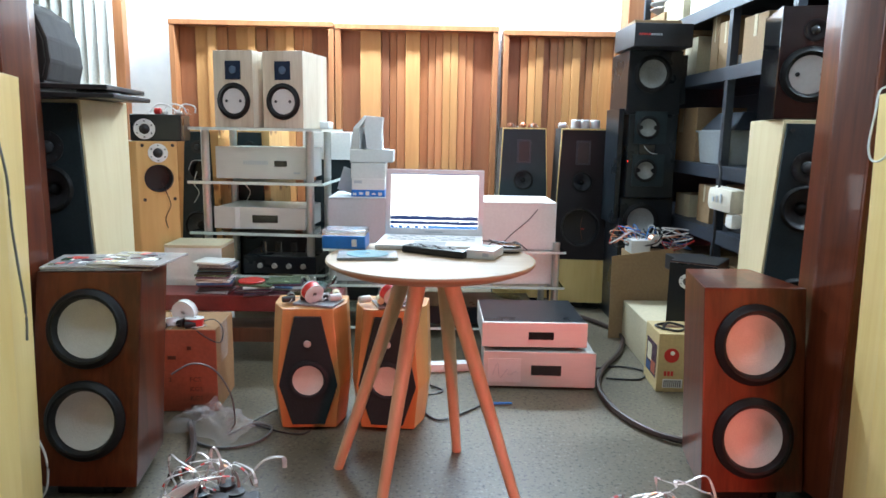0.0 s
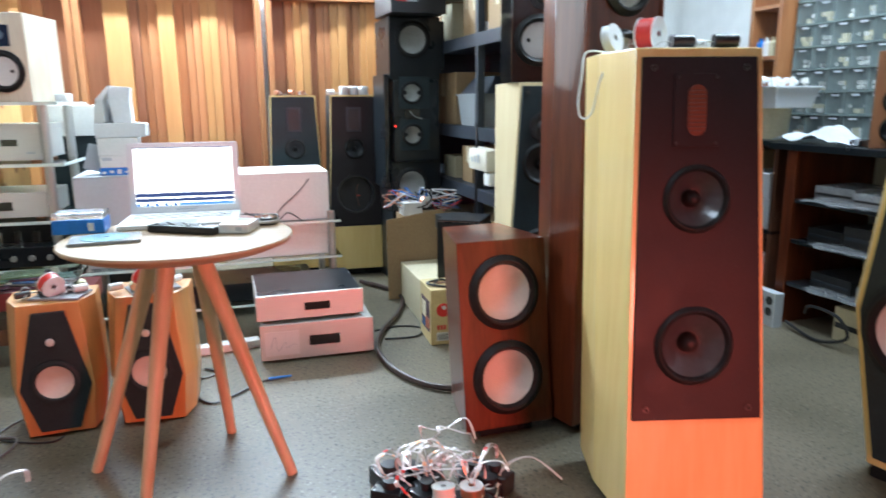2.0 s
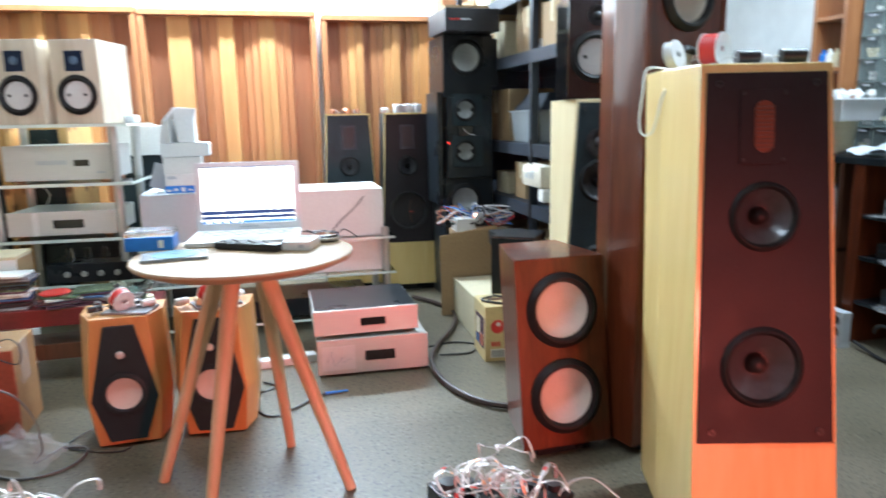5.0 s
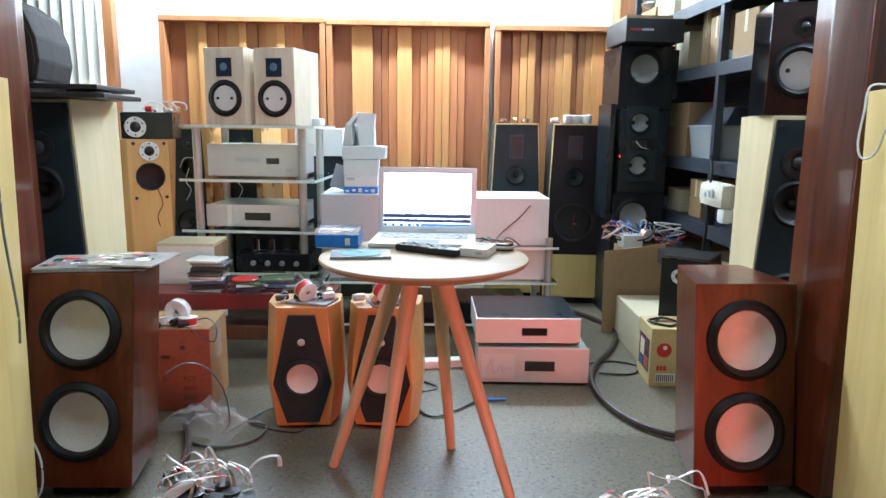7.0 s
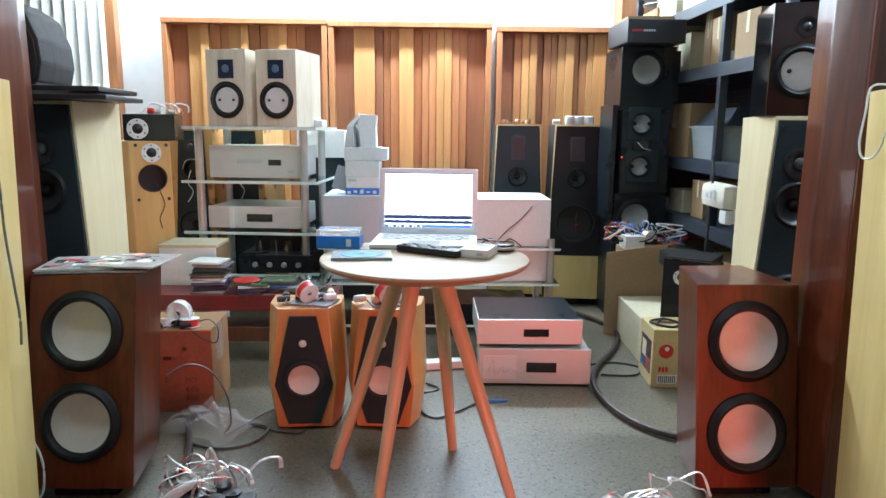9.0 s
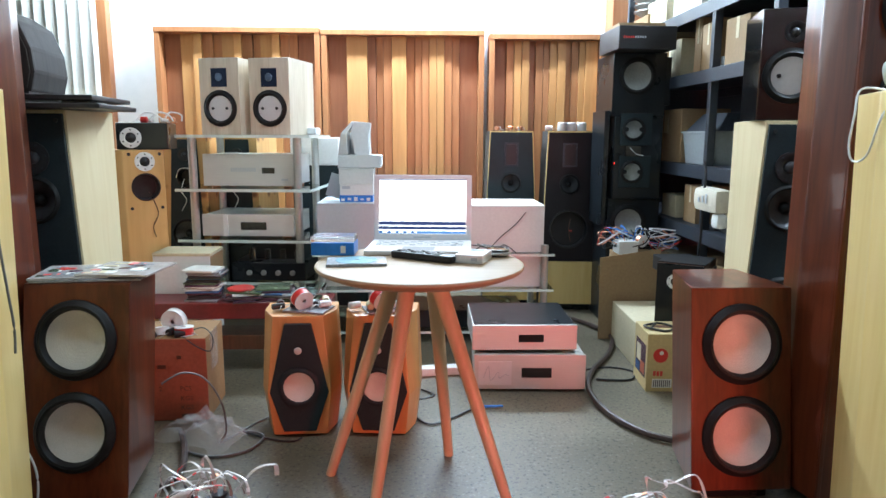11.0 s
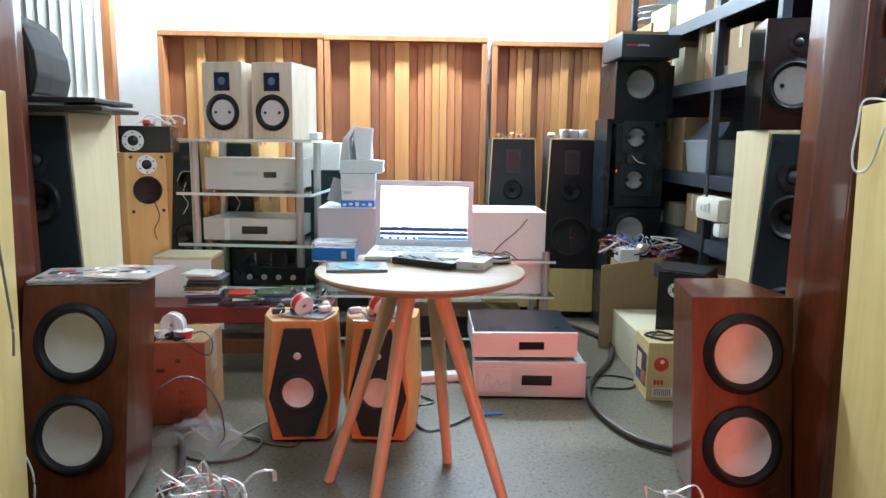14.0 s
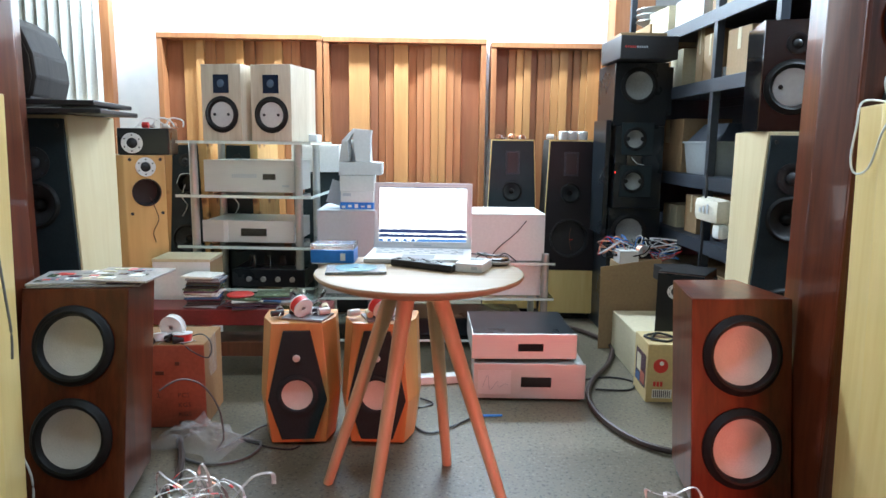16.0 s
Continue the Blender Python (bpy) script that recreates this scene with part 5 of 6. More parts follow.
for i in range(9):
    part("barcode_line", box((-0.07 + i * 0.008, -0.0025, 0.022), (-0.0665 + i * 0.008, 0.0, 0.051)), M_plastic_k, t)
for i in range(3):
    part("print_mark", box((-0.072 + i * 0.014, -0.0015, 0.068), (-0.062 + i * 0.014, 0.001, 0.088)), M_redplastic, t)
lead("black_lead", [(0.92, 2.75, 0.25), (0.96, 2.80, 0.262), (1.02, 2.77, 0.252), (0.97, 2.72, 0.25), (0.90, 2.78, 0.255), (0.98, 2.84, 0.252)], 0.005, M_plastic_k, "coiled black lead on the carton")
solo("cardboard_sheet", slab([(-0.13, 0), (0.18, 0), (0.18, 0.47), (-0.13, 0.425)], 0, 0.006, 0.001), M_card, "standing sheet of brown cardboard", "cardboard", m=pose(1.01, 3.43, 0.0, -2))
t = thing("small_speaker", (1.085, 2.90, 0.206), -35, "small tilted dark speaker with pale tweeter", "loudspeaker")
part("cabinet", box((-0.10, 0, 0), (0.10, 0.22, 0.29), 0.004), M_dkwood, t)
part("baffle", box((-0.098, -0.008, 0.003), (0.098, 0.001, 0.287), 0.002), M_black, t)
driver(t, pose(-0.02, -0.009, 0.21), 0.032, "paletweeter")
part("top_panel", box((-0.098, 0.002, 0.289), (0.098, 0.218, 0.294), 0.001), M_plastic_k, t)
t = thing("parts_crate", (1.12, 3.50, 0), 0, "open crate overflowing with loose leads", "crate")
part("crate", box((-0.13, 0, 0), (0.16, 0.18, 0.43), 0.004), M_card, t)
part("white_box", box((-0.13, 0.0, 0.43), (-0.03, 0.12, 0.50), 0.004), M_whitecard, t)
rc = random.Random(5)
for i in range(26):
    x, y = rc.uniform(0.93, 1.24), rc.uniform(3.50, 3.64)
    pts = [(x + rc.uniform(-0.09, 0.09), y + rc.uniform(-0.05, 0.05), 0.45 + rc.uniform(0, 0.11)) for _ in range(6)]
    lead("loose_lead", pts, rc.choice([0.002, 0.0026, 0.0036]), rc.choice([M_plastic_w, M_plastic_k, M_greycard, M_plastic_k, M_redplastic, M_copper, M_blue]), "tangled loose lead in the crate", group="loose leads in the crate")
reel((1.11, 3.52, 0.50), pose(0, 0, 0, 10, 0, 20), 0.03, 0.03, M_copper)
solo("audio_unit", box((1.10, 2.98, 0.40), (1.28, 3.3, 0.47), 0.004), M_plastic_k, "flat black unit beside the crate", "audio unit")

# ---- floor leads ----
lead("thick_cable", [(0.80, 3.80, 0.016), (0.90, 3.62, 0.016), (0.945, 3.42, 0.016), (0.86, 3.15, 0.016), (0.72, 2.90, 0.016), (0.655, 2.68, 0.016), (0.665, 2.46, 0.016), (0.74, 2.28, 0.016), (0.86, 2.195, 0.016), (1.0, 2.20, 0.016)], 0.0115, M_brownrub, "thick brown cable curving over the floor")
lead("thin_lead", [(0.70, 2.95, 0.005), (0.82, 2.98, 0.005), (0.91, 2.92, 0.005), (0.86, 2.82, 0.005), (0.72, 2.83, 0.005)], 0.004, M_plastic_k, "thin black lead on the floor")
lead("blue_lead", [(-0.08, 3.05, 0.006), (-0.10, 2.75, 0.006), (-0.06, 2.48, 0.006), (0.0, 2.38, 0.006), (0.08, 2.43, 0.006), (0.16, 2.51, 0.006), (0.20, 2.53, 0.006)], 0.004, M_plastic_k, "dark network lead on the floor")
solo("plug", cyl((0.20, 2.53, 0.008), (0.285, 2.536, 0.008), 0.006, 0.004), M_blue, "blue plug at the end of a lead", "plug")
lead("thin_lead", [(-0.11, 2.42, 0.43), (-0.065, 2.47, 0.36), (-0.06, 2.52, 0.2), (-0.055, 2.55, 0.08), (-0.04, 2.62, 0.006), (0.02, 2.66, 0.006), (-0.03, 2.72, 0.006)], 0.004, M_plastic_k, "thin black lead running down behind the speaker")
solo("power_strip", box((-0.10, -0.028, 0), (0.16, 0.028, 0.035), 0.005), M_plastic_w, "white power strip on the floor", "power strip", m=pose(0.03, 2.92, 0.0, 0, 0, 8))
lead("grey_lead", [(-0.86, 2.15, 0.25), (-0.80, 2.17, 0.28), (-0.74, 2.20, 0.25), (-0.695, 2.22, 0.16), (-0.69, 2.24, 0.05), (-0.71, 2.24, 0.008), (-0.62, 2.42, 0.006), (-0.55, 2.5, 0.006)], 0.003, M_greyrub, "grey lead arching from the bass cabinet")
lead("grey_lead", [(-0.66, 2.33, 0.008), (-0.58, 2.30, 0.006), (-0.60, 2.19, 0.006), (-0.70, 2.14, 0.006), (-0.80, 2.18, 0.006), (-0.83, 2.24, 0.01)], 0.0045, M_greyrub, "grey looped hose on the floor")
lead("thin_lead", [(-0.66, 2.33, 0.006), (-0.55, 2.27, 0.005), (-0.47, 2.25, 0.005), (-0.44, 2.27, 0.01)], 0.003, M_plastic_k, "thin black lead to the small speaker")
lead("brown_hose", [(-0.86, 2.30, 0.02), (-0.80, 2.15, 0.018), (-0.77, 2.02, 0.016), (-0.79, 1.93, 0.016)], 0.0115, M_brownrub, "thick brown hose beside the bass cabinet")
lead("brown_hose", [(-1.25, 1.95, 0.02), (-1.10, 1.80, 0.015), (-0.95, 1.76, 0.015), (-0.80, 1.78, 0.015), (-0.68, 1.84, 0.015)], 0.010, M_brownrub, "brown cable in front of the bass cabinet")
lead("white_lead", [(-1.13, 1.78, 0.25), (-1.09, 1.78, 0.225), (-1.06, 1.78, 0.15), (-1.065, 1.78, 0.06), (-1.10, 1.78, 0.01)], 0.003, M_plastic_w, "white lead hanging beside the tower")

lead("grey_lead", [(-0.935, 1.485, 1.05), (-0.918, 1.49, 0.93), (-0.916, 1.49, 0.82), (-0.908, 1.49, 0.71), (-0.902, 1.49, 0.63), (-0.905, 1.49, 0.57)], 0.0028, M_greyrub, "thin grey lead hanging down the tower side")

# crumpled plastic film
bm = bmesh.new()
bmesh.ops.create_grid(bm, x_segments=60, y_segments=44, size=1)
for v in bm.verts:
    x, y = v.co.x, v.co.y
    k = max(0.0, 1 - (x * x + y * y) * 0.75)
    h = 0.075 * k * (0.55 + 0.8 * abs(noise.noise((x * 2.2, y * 2.2, 3.0))) + 0.5 * abs(noise.noise((x * 6, y * 6, 1.0))) + 0.25 * abs(noise.noise((x * 15, y * 13, 4.0))))
    v.co = (x * 0.15 + 0.02 * noise.noise((x * 3, y * 3, 9)), y * 0.10 + 0.02 * noise.noise((x * 3, y * 3, 5)), 0.002 + h)
solo("plastic_film", bm, M_film, "crumpled clear plastic film on the floor", "plastic film", m=pose(-0.79, 2.31, 0.0, 0, 0, -22))

# ---- heaps of crossover parts ----
def heap(cx, cy, seed, sx, sy, n_ribbon, n_part, zmax):
    rr = random.Random(seed)
    for i in range(n_part):
        x, y = cx + rr.uniform(-sx, sx), cy + rr.uniform(-sy, sy)
        w, d, h = rr.uniform(0.03, 0.055), rr.uniform(0.025, 0.045), rr.uniform(0.03, 0.06)
        t = thing("crossover_part", (x, y, 0.0), rr.uniform(0, 180), "small black transformer block in a heap", "electronic part", "heaps of crossover parts")
        part("block", box((-w, -d, 0), (w, d, h), 0.006), rr.choice([M_plastic_k, M_plastic_k, M_black]), t)
        part("stripe", box((-w * 0.9, -d - 0.001, h * 0.3), (w * 0.9, -d + 0.003, h * 0.5)), rr.choice([M_redplastic, M_plastic_k, M_plastic_k]), t)
        part("end_cap", lathe([(0, 0), (d * 0.6, 0), (d * 0.6, 0.02), (0, 0.022)], 16), rr.choice([M_plastic_k, M_plastic_k, M_copper, M_rubber]), t, "", pose(0, 0, h) @ UP)
    for i in range(n_ribbon):
        c = Vector((cx + rr.uniform(-sx, sx) * 0.8, cy + rr.uniform(-sy, sy) * 0.8, rr.uniform(0.07, 0.8 * zmax)))
        turn = Euler((rr.uniform(0.9, 1.9), rr.uniform(-0.4, 0.4), rr.uniform(-0.9, 0.9))).to_matrix()
        r, k, n = rr.uniform(0.035, 0.085), rr.uniform(0.6, 1.0), rr.randint(7, 9)
        pts = []
        for q in range(n):
            a = 6.28 * rr.uniform(0.7, 1.0) * q / (n - 1)
            p = c + turn @ Vector((r * math.cos(a), r * k * math.sin(a), rr.uniform(-0.015, 0.015)))
            pts.append((p.x, p.y, min(max(p.z, 0.012), zmax * rr.uniform(0.85, 1.1))))
        rib = lead("ribbon_lead", pts, rr.uniform(0.0030, 0.0046), M_ribbon, "clear flat speaker lead with red and silver strands", 0.22, "flat leads in the heaps")
        for q in range(rr.randint(0, 1), n - 1, 2):
            p, e = Vector(pts[q]), Vector(pts[q + 1])
            path = smooth_path(pts, 8)[q * 8 + 2 : q * 8 + 5]
            part("sleeve", cable(path, 0.0048, 2, flat=0.3), rr.choice([M_redplastic, M_copper, M_alu, M_alu, M_plastic_w]), rib)


heap(0.535, 1.59, 21, 0.12, 0.09, 16, 8, 0.18)
heap(0.675, 1.57, 5, 0.06, 0.09, 6, 6, 0.15)
heap(-0.63, 1.76, 8, 0.10, 0.06, 10, 7, 0.15)
t = thing("crossover_part", (-0.535, 1.735, 0), 12, "large black transformer block beside the leads", "electronic part", "heaps of crossover parts")
part("block", box((-0.055, -0.03, 0), (0.055, 0.035, 0.062), 0.008), M_plastic_k, t)
part("label_plate", box((0.018, -0.0312, 0.02), (0.048, -0.0295, 0.046), 0.0005), M_rackblack, t)
part("stripe", box((-0.05, -0.0315, 0.006), (0.05, -0.0295, 0.012)), M_redplastic, t)
for k in range(5):
    lead("white_lead", [(-0.60 - 0.012 * k, 1.80, 0.09), (-0.66 - 0.014 * k, 1.77 - 0.01 * k, 0.075), (-0.74 - 0.014 * k, 1.70 - 0.012 * k, 0.035), (-0.86 - 0.012 * k, 1.58 - 0.014 * k, 0.012)], 0.0034, M_plastic_w, "thin white lead running out of the heap", group="leads in the heap")
lead("ribbon_lead", [(-0.60, 1.80, 0.06), (-0.625, 1.80, 0.14), (-0.615, 1.795, 0.178), (-0.595, 1.79, 0.14), (-0.585, 1.78, 0.05)], 0.0055, M_ribbon, "clear flat speaker lead standing up in a loop", 0.25, "flat leads in the heaps")
reel((0.632, 1.492, 0.066), pose(0, 0, 0, 90), 0.03, 0.03, M_copper)
reel((0.565, 1.512, 0.066), pose(0, 0, 0, 80), 0.03, 0.026, M_paperw)
lead("ribbon_lead", [(0.70, 1.50, 0.03), (0.76, 1.58, 0.06), (0.86, 1.62, 0.05), (0.92, 1.55, 0.01)], 0.005, M_ribbon, "clear flat speaker lead on the floor", 0.35, "flat leads in the heaps")
lead("ribbon_lead", [(0.70, 1.48, 0.04), (0.78, 1.44, 0.02), (0.85, 1.38, 0.008), (0.88, 1.30, 0.006)], 0.006, M_ribbon, "clear flat speaker lead on the floor", 0.35, "flat leads in the heaps")
lead("ribbon_lead", [(-0.55, 1.84, 0.05), (-0.50, 1.87, 0.10), (-0.45, 1.885, 0.105), (-0.44, 1.87, 0.08)], 0.007, M_ribbon, "clear flat speaker lead on the floor", 0.35, "flat leads in the heaps")

# ---- things on the towers ----
TOPZ = 1.142
reel((1.045, 1.60, TOPZ + 0.035), pose(0, 0, 0, -14, 0, 30), 0.036, 0.020, M_plastic_w)
reel((1.10, 1.52, TOPZ + 0.041), pose(0, 0, 0, 0, 0, 30), 0.040, 0.044)
solo("paper_sheet", box((-0.09, -0.14, 0), (0.08, 0.06, 0.002), 0.0005), M_paperw, "sheet of paper under the loose parts", "paper", m=pose(1.13, 1.52, TOPZ - 0.0015, 0, 0, -12))
lead("white_lead", [(1.10, 1.45, TOPZ + 0.006), (1.14, 1.44, TOPZ + 0.02), (1.17, 1.46, TOPZ + 0.012), (1.20, 1.43, TOPZ + 0.02), (1.23, 1.45, TOPZ + 0.006)], 0.0025, M_plastic_w, "thin white lead among the capacitors")
capacitor((1.09, 1.555, TOPZ), 60, 0.022, 0.04)
capacitor((1.10, 1.59, TOPZ), 10, 0.018, 0.04, M_dkwood)
capacitor((1.085, 1.415, TOPZ), 80, 0.015, 0.052)
capacitor((1.15, 1.42, TOPZ), 100, 0.011, 0.03, M_plastic_w)
capacitor((1.185, 1.395, TOPZ), 72, 0.016, 0.054)
lead("white_lead", [(1.08, 1.66, 1.146), (1.02, 1.68, 1.150), (0.997, 1.66, 1.09), (0.978, 1.64, 1.015), (0.980, 1.62, 0.982), (0.985, 1.58, 1.0), (0.990, 1.55, 1.085), (1.04, 1.56, 1.149)], 0.0026, M_plastic_w, "thin white lead looping down the tower")
for k in range(3):
    solo("paper_roll", lathe([(0, 0), (0.027, 0), (0.028, 0.004), (0.028, 0.046), (0.024, 0.050), (0.010, 0.048), (0, 0.044)], 20), M_plastic_w, "small white roll standing on the tower", "roll", "white rolls", m=pose(0.805 + 0.058 * k, 4.15 + 0.01 * (k % 2), 1.066) @ UP)
rt = random.Random(9)
for x0, y0, z0, n, sp in ((0.50, 4.2, 1.067, 7, 0.09), (0.76, 4.12, 1.067, 3, 0.03), (-1.31, 3.42, 1.092, 8, 0.08)):
    for i in range(n):
        capacitor((x0 + rt.uniform(-sp, sp), y0 + rt.uniform(-0.03, 0.05), z0), rt.uniform(0, 360), rt.uniform(0.008, 0.016), rt.uniform(0.02, 0.04), rt.choice([M_plastic_w, M_paperw, M_redplastic, M_copper]))
for k in range(3):
    lead("thin_lead", [(-1.40 + 0.07 * k, 3.40, 1.10), (-1.36 + 0.06 * k, 3.42, 1.14), (-1.30 + 0.06 * k, 3.40, 1.13), (-1.25 + 0.04 * k, 3.38, 1.10)], 0.004, M_plastic_w, "white lead curled on the speaker")

# ---- blinds and window on the back wall ----
t = thing("vertical_blinds", (-2.45, 4.93, 0), 0, "pale vertical fabric blinds, closed", "blinds")
for i in range(9):
    part("slat", box((-0.05, -0.002, 0.35), (0.05, 0.002, 2.45)), M_blind, t, "", pose(-0.36 + 0.075 * i, -0.02, 0, 0, 0, 24 + 3 * (i % 3)))
part("rail", box((-0.45, -0.04, 2.45), (0.33, 0.02, 2.50), 0.004), M_white, t)
solo("wood_post", box((-2.24, 4.90, 0), (-2.16, 4.978, 2.8), 0.004), M_cedar_frame, "brown wooden post beside the blinds", "post")

# ---- workbench side ----
t = thing("workbench", (2.52, 1.0, 0), 0, "dark workbench with red-brown uprights and crowded shelves", "workbench")
part("worktop", box((0, 0, 0.80), (0.50, 1.62, 0.83), 0.004), M_black, t)
for y in (0.02, 0.72, 1.46):
    part("upright", box((0.01, y, 0), (0.48, y + 0.055, 0.80), 0.004), M_maho, t)
for z in (0.20, 0.40, 0.585):
    part("shelf", box((0.02, 0.075, z - 0.018), (0.47, 1.46, z), 0.002), M_black, t)
part("back_panel", box((0.475, 0.03, 0.0), (0.49, 1.60, 0.80), 0.001), M_greycard, t, "pale grey back panel")
rw = random.Random(3)
for z in (0.585, 0.40, 0.20, 0.0):
    y = 1.10
    while y < 2.40:
        w = rw.uniform(0.10, 0.24)
        if 1.70 < y + w and y < 1.79:
            y = 1.80
            continue
        if y + w > 2.44:
            break
        h = rw.uniform(0.05, 0.12) if z else 0.15
        mt = M_cardpale if z == 0 else rw.choice([M_plastic_k, M_black, M_plastic_k, M_card, M_disc[1]])
        t = thing("stored_unit", (2.56 + rw.uniform(0, 0.04), y, z + 0.0), rw.uniform(-3, 3), "stored unit on the workbench shelf", "audio unit", "units under the workbench")
        part("body", box((0, 0, 0), (0.25, w - 0.02, h), 0.004), mt, t)
        part("front_trim", box((-0.003, 0.01, h * 0.4), (0.001, w - 0.03, h * 0.55)), M_rackblack if mt in (M_plastic_k, M_black) else M_plastic_k, t)
        y += w
for y, z in ((2.15, 0.40), (2.2, 0.585), (2.15, 0.20)):
    bm = bmesh.new()
    bmesh.ops.create_grid(bm, x_segments=10, y_segments=10, size=1)
    for v in bm.verts:
        v.co = (v.co.x * 0.12, v.co.y * 0.16, 0.004 + 0.025 * abs(noise.noise((v.co.x * 3, v.co.y * 3, y * 9 + z))))
    solo("plastic_sheet", bm, M_film, "crumpled clear plastic sheet on the shelf", "plastic sheet", "plastic sheets", m=pose(2.58, y, z + 0.001))


def drawer_cabinet():
    t = thing("drawer_cabinet", (2.98, 1.05, 0.835), 0, "wall of small clear drawers filled with parts", "drawer cabinet")
    part("case", box((0.10, 0, 0), (0.20, 1.95, 1.02), 0.003), M_drawergrey, t)
    n, rows = 17, 9
    for k in range(rows + 1):
        part("rail", box((-0.004, 0, k * 0.112 - 0.005), (0.10, 1.95, k * 0.112 + 0.005), 0.001), M_drawergrey, t)
    for i in range(n + 1):
        part("divider", box((0.0, i * 0.1145 - 0.003, 0), (0.10, i * 0.1145 + 0.003, 1.012)), M_drawergrey, t)
    rd = random.Random(2)
    front, lab = finish("drawer_front", box((0, -0.050, 0.0), (0.004, 0.050, 0.096)), M_drawer), finish("drawer_label", box((-0.002, -0.022, 0.0), (0.001, 0.022, 0.010)), M_greycard)
    blob = finish("drawer_parts", lathe([(0, 0), (0.010, 0), (0.010, 0.032), (0, 0.034)], 8), M_paperw)
    blob2 = finish("drawer_parts", box((-0.014, -0.02, -0.011), (0.014, 0.02, 0.011), 0.003), M_cardpale)
    for r in range(rows):
        for i in range(n):
            d = new("drawer", front)
            d.visible_shadow = False
            d.parent, d.matrix_local = t, pose(0.002, (i + 0.5) * 0.1145, r * 0.112 + 0.008)
            e = new("label", lab)
            e.parent, e.matrix_local = d, pose(-0.002, 0, 0.082)
            for q in range(rd.choice([2, 6, 8, 10, 12])):
                e = new("stored_part", blob if rd.random() < 0.8 else blob2)
                e.parent, e.matrix_local = d, pose(0.028 + 0.02 * rd.random(), rd.uniform(-0.035, 0.035), 0.012 + 0.022 * rd.randint(0, 1), 0, 0, rd.choice([0, 80, 100, 90]))
    return t


drawer_cabinet()
t = thing("wood_shelf", (2.90, 3.02, 0.83), 0, "orange wooden shelf unit beside the drawers", "shelf")
for y in (0.0, 0.20):
    part("side", box((0, y, 0), (0.22, y + 0.025, 1.0), 0.002), M_cedar_frame, t)
for z in (0.12, 0.40, 0.66, 0.96):
    part("board", box((0.0, 0.02, z), (0.22, 0.205, z + 0.02), 0.002), M_cedar_frame, t)
for i in range(4):
    part("bottle", lathe([(0, 0), (0.022, 0), (0.022, 0.07), (0.010, 0.085), (0.010, 0.10), (0, 0.10)], 14), [M_plastic_k, M_cardpale, M_paperw, M_blue][i], t, "", pose(0.05, 0.05 + 0.045 * i, 0.42) @ UP)
t = thing("side_shelf", (2.60, 2.64, 0), 0, "dark open shelf unit packed with boxes beside the workbench", "shelf")
part("top_board", box((0, 0, 0.806), (0.40, 0.66, 0.83), 0.003), M_black, t)
for z in (0.10, 0.40):
    part("board", box((0.0, 0.0, z - 0.02), (0.39, 0.66, z), 0.002), M_black, t)
for y in (0.0, 0.635):
    part("upright", box((0.0, y, 0), (0.39, y + 0.025, 0.806), 0.002), M_dkwood, t)
part("back_panel", box((0.39, 0.0, 0), (0.40, 0.66, 0.806)), M_dkwood, t)
for y, z, w, h, mt, lb in ((0.34, 0.40, 0.27, 0.25, M_card, "brown carton on the dark shelf"), (0.33, 0.651, 0.28, 0.11, M_cardpale, "pale carton stacked on a brown one"),
                           (0.04, 0.40, 0.26, 0.15, M_greycard, "grey carton on the dark shelf"), (0.05, 0.551, 0.24, 0.12, M_greycard, "grey carton stacked on another"),
                           (0.06, 0.10, 0.50, 0.17, M_greycard, "wide grey carton low in the shelf"), (0.10, 0.271, 0.42, 0.07, M_plastic_k, "flat black unit on a grey carton")):
    u = thing("stored_box", (2.612, 2.64 + y, z), 0, lb, "box", "boxes in the side shelf")
    part("body", box((0, 0, 0), (0.30, w, h), 0.004), mt, u)
    part("tape", box((-0.0012, w * 0.44, h * 0.5), (0.001, w * 0.56, h + 0.0008)), M_cardpale if mt is not M_plastic_k else M_rackblack, u)
t = thing("pail", (2.73, 2.86, 0.831), 0, "pale plastic pail under a white tub", "pail")
part("body", lathe([(0, 0), (0.085, 0), (0.10, 0.15), (0, 0.15)], 28), M_cardpale, t, "", UP)
t = thing("white_tub", (2.73, 2.86, 0.982), 0, "white plastic tub heaped with small white parts", "tub")
part("tub", loft([[(-0.11, -0.15, 0), (0.11, -0.15, 0), (0.11, 0.15, 0), (-0.11, 0.15, 0)], [(-0.135, -0.175, 0.10), (0.135, -0.175, 0.10), (0.135, 0.175, 0.10), (-0.135, 0.175, 0.10)]], 0.006), M_plastic_w, t)
part("rim", box((-0.142, -0.182, 0.096), (0.142, 0.182, 0.104), 0.002), M_plastic_w, t)
for i in range(46):
    part("small_part", cyl((0, -0.012, 0), (0, 0.012, 0), 0.011, seg=8), rw.choice([M_paperw, M_plastic_w, M_foam]), t, "", pose(rw.uniform(-0.11, 0.11), rw.uniform(-0.14, 0.14), 0.112 + rw.uniform(0, 0.03), rw.uniform(0, 90), 0, rw.uniform(0, 180)))
bm = bmesh.new()
bmesh.ops.create_grid(bm, x_segments=44, y_segments=26, size=1)
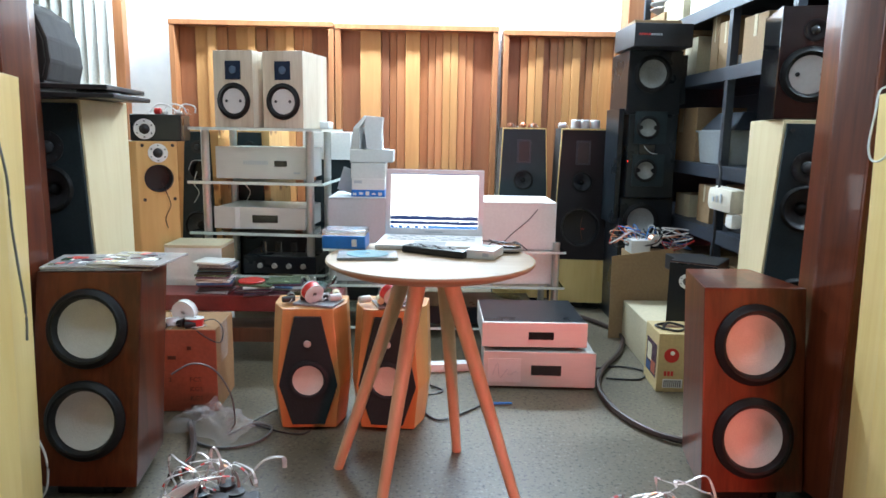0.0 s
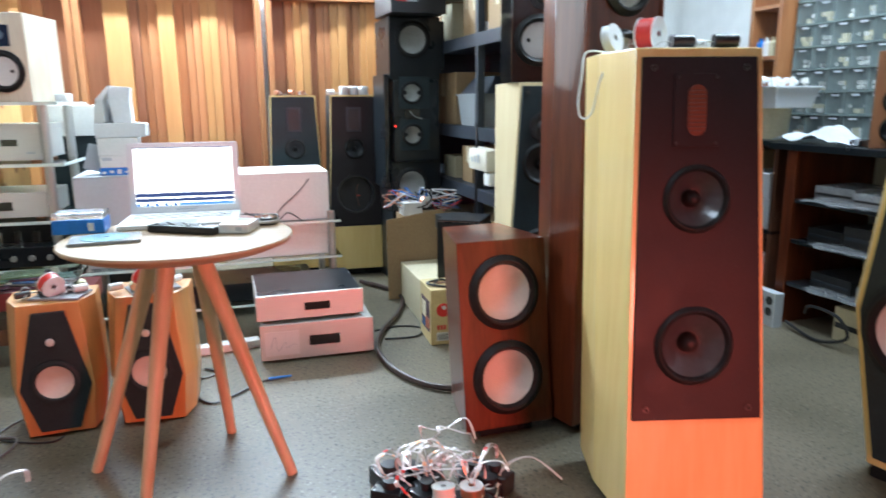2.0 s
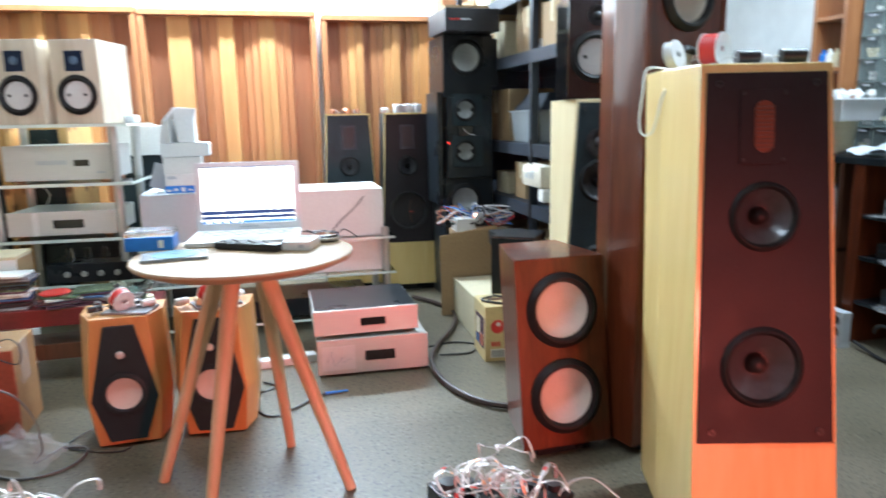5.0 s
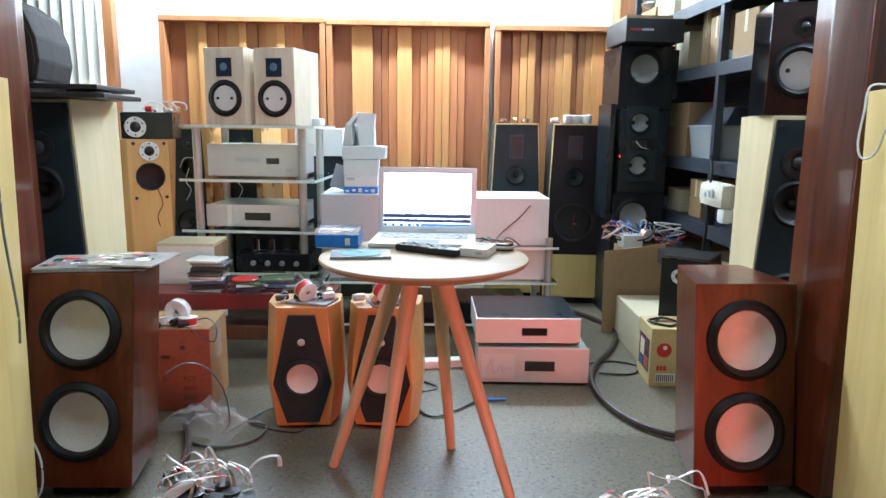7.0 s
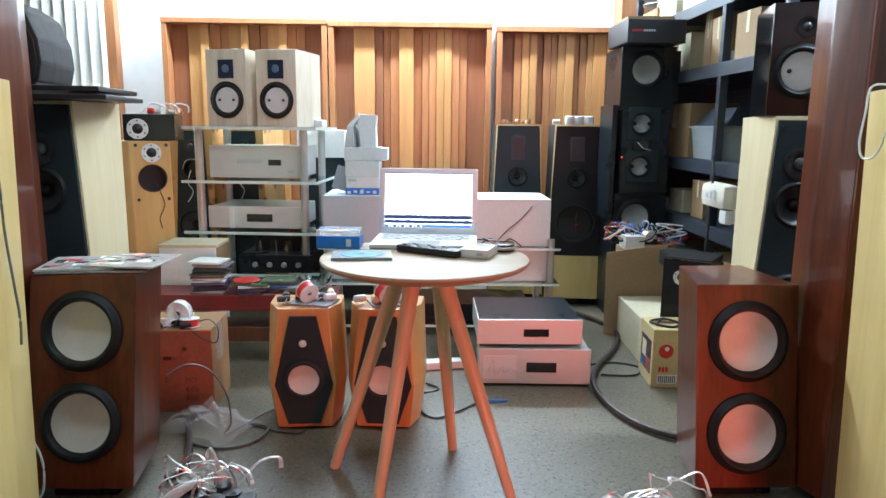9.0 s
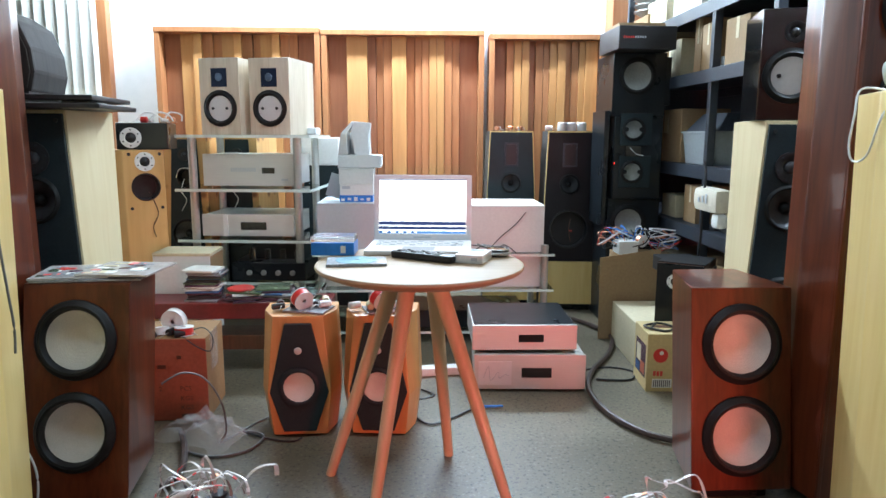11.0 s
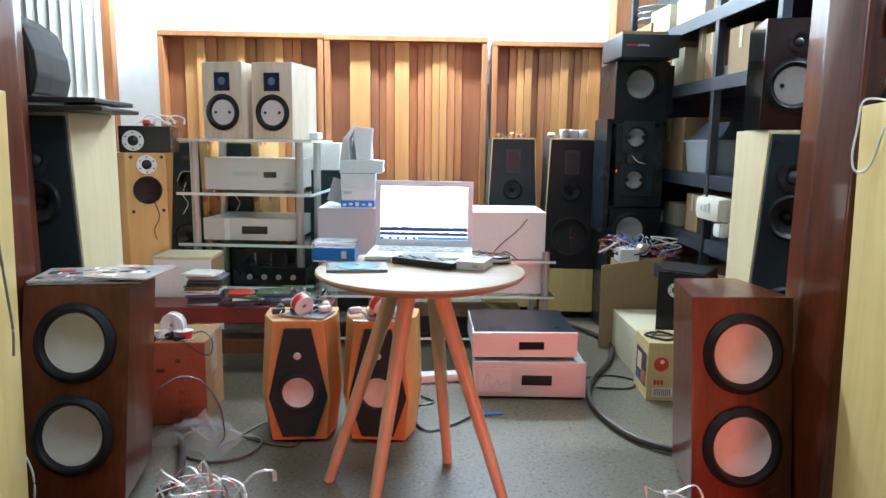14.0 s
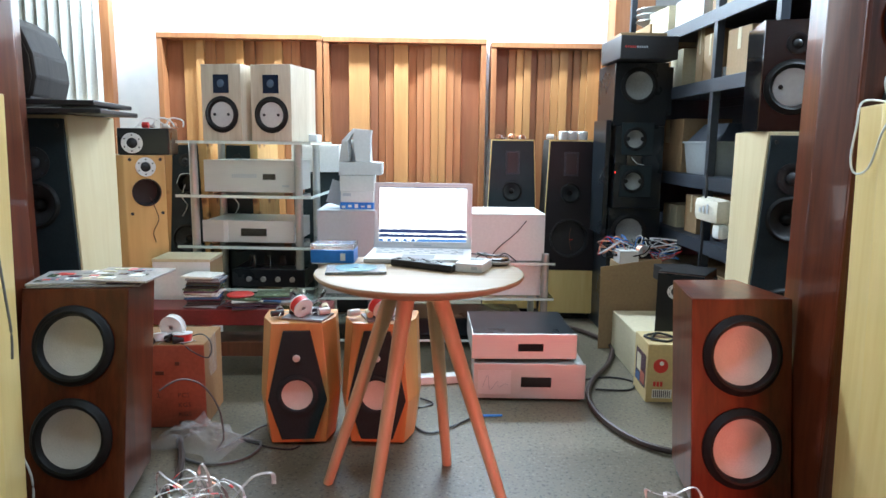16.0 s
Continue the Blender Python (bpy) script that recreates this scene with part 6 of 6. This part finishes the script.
for v in bm.verts:
    x, y = v.co.x, v.co.y
    ridge = math.exp(-(((y + 0.25) / 0.45) ** 2)) * 0.075 + 0.03 * math.exp(-(((y - 0.6) / 0.3) ** 2))
    fold = 0.018 * abs(noise.noise((x * 1.6 + y, y * 3.2, 2))) + 0.012 * math.sin(7 * y + 4 * x + 2 * noise.noise((x * 2, y * 2, 4)))
    z = 0.006 + max(0.0, (1 - 0.7 * x * x) * ridge + fold * (0.4 + 6 * ridge))
    over = max(0.0, -0.35 - x) * (0.5 + 0.5 * noise.noise((y * 2.5, 1, 7)))
    v.co = (x * 0.10 + over * 0.03, y * 0.21 + 0.012 * noise.noise((x * 2, y * 2, 6)), z)
solo("grey_cloth", bm, M_cloth, "crumpled grey-white cloth on the workbench", "cloth", m=pose(2.63, 2.44, 0.831))
solo("plastic_bag", box((-0.06, -0.09, 0), (0.06, 0.09, 0.03), 0.012), M_clear, "clear bag of parts on the workbench", "bag", m=pose(2.64, 2.16, 0.831))
solo("card_sheet", box((-0.001, -0.05, 0), (0.001, 0.05, 0.07)), M_cardpale, "small cream card leaning on the drawers", "card", m=pose(2.70, 2.13, 0.851, 0, 10, 0))
t = thing("socket_block", (2.44, 2.50, 0.03), 0, "grey block with six round sockets", "socket block")
part("block", box((0, -0.09, 0), (0.05, 0.09, 0.13), 0.004), M_greycard, t)
for i in range(3):
    for k in range(2):
        part("socket", lathe([(0.020, 0), (0.020, 0.002), (0, 0.0015)], 16), M_plastic_k, t, "", pose(0, -0.055 + 0.055 * i, 0.038 + 0.052 * k, 0, 0, -90))
part("foot", box((0.0, -0.09, -0.03), (0.05, 0.09, 0.0)), M_greycard, t)
lead("black_lead", [(2.50, 2.30, 0.10), (2.47, 2.24, 0.15), (2.47, 2.10, 0.14), (2.48, 2.06, 0.06), (2.47, 2.2, 0.01), (2.5, 2.4, 0.03)], 0.007, M_plastic_k, "black lead looping from the lower shelf")

M_agedcherry = wood("aged_cherry", (0.30, 0.125, 0.06), (0.22, 0.08, 0.035), 0.4, 0.1, 6)
t = thing("small_speaker", (2.605, 2.066, 0.831), -52, "small cherry speaker with steel tweeter and two black cones", "loudspeaker")
part("cabinet", box((-0.085, 0, 0), (0.085, 0.2, 0.375), 0.004), M_agedcherry, t)
part("ribbon_tweeter", box((-0.045, -0.004, 0.255), (0.045, 0.001, 0.355), 0.002), M_alu, t, "steel tweeter plate")
part("ribbon", box((-0.008, -0.006, 0.28), (0.008, -0.003, 0.33), 0.002), M_greycard, t)
for z in (0.185, 0.075):
    driver(t, pose(0.0, -0.001, z), 0.055, "black")
carve(t)

t = thing("hex_tower", (1.745, 1.225, 0), -77, "tall maple tower with black six-sided front and grey woofer", "loudspeaker")
ring = lambda w, d0, d1, z: [(-w, d0, z), (w, d0, z), (w + 0.035, d0 + 0.06, z), (w + 0.02, d1, z), (-w - 0.02, d1, z), (-w - 0.035, d0 + 0.06, z)]  # noqa: E731
part("cabinet", loft([ring(0.085, 0, 0.34, 0.045), ring(0.165, 0, 0.38, 0.47), ring(0.085, 0.0, 0.34, 1.185)], 0.004), M_maple, t)
part("baffle", slab([(-0.070, 0.07), (0.070, 0.07), (0.150, 0.47), (0.072, 1.165), (-0.072, 1.165), (-0.150, 0.47)], -0.010, 0.004, 0.002), M_baffle, t, "black six-sided baffle")
part("plinth", box((-0.085, 0.02, 0), (0.085, 0.30, 0.046), 0.004), M_black, t)
driver(t, pose(0.0, -0.011, 0.44), 0.140, "grey")
driver(t, pose(0.0, -0.011, 0.86), 0.098, "white", "midrange")
driver(t, pose(0.0, -0.011, 1.06), 0.05, "tweeter")
carve(t)
reel((1.80, 1.24, 1.222), pose(0, 0, 0, 90), 0.05, 0.06, M_yellow)
solo("red_clamp", box((-0.05, -0.03, 0), (0.05, 0.03, 0.03), 0.008), M_redplastic, "red plastic clamp on the tower", "clamp", m=pose(1.80, 1.31, 1.187, 0, 0, 20))
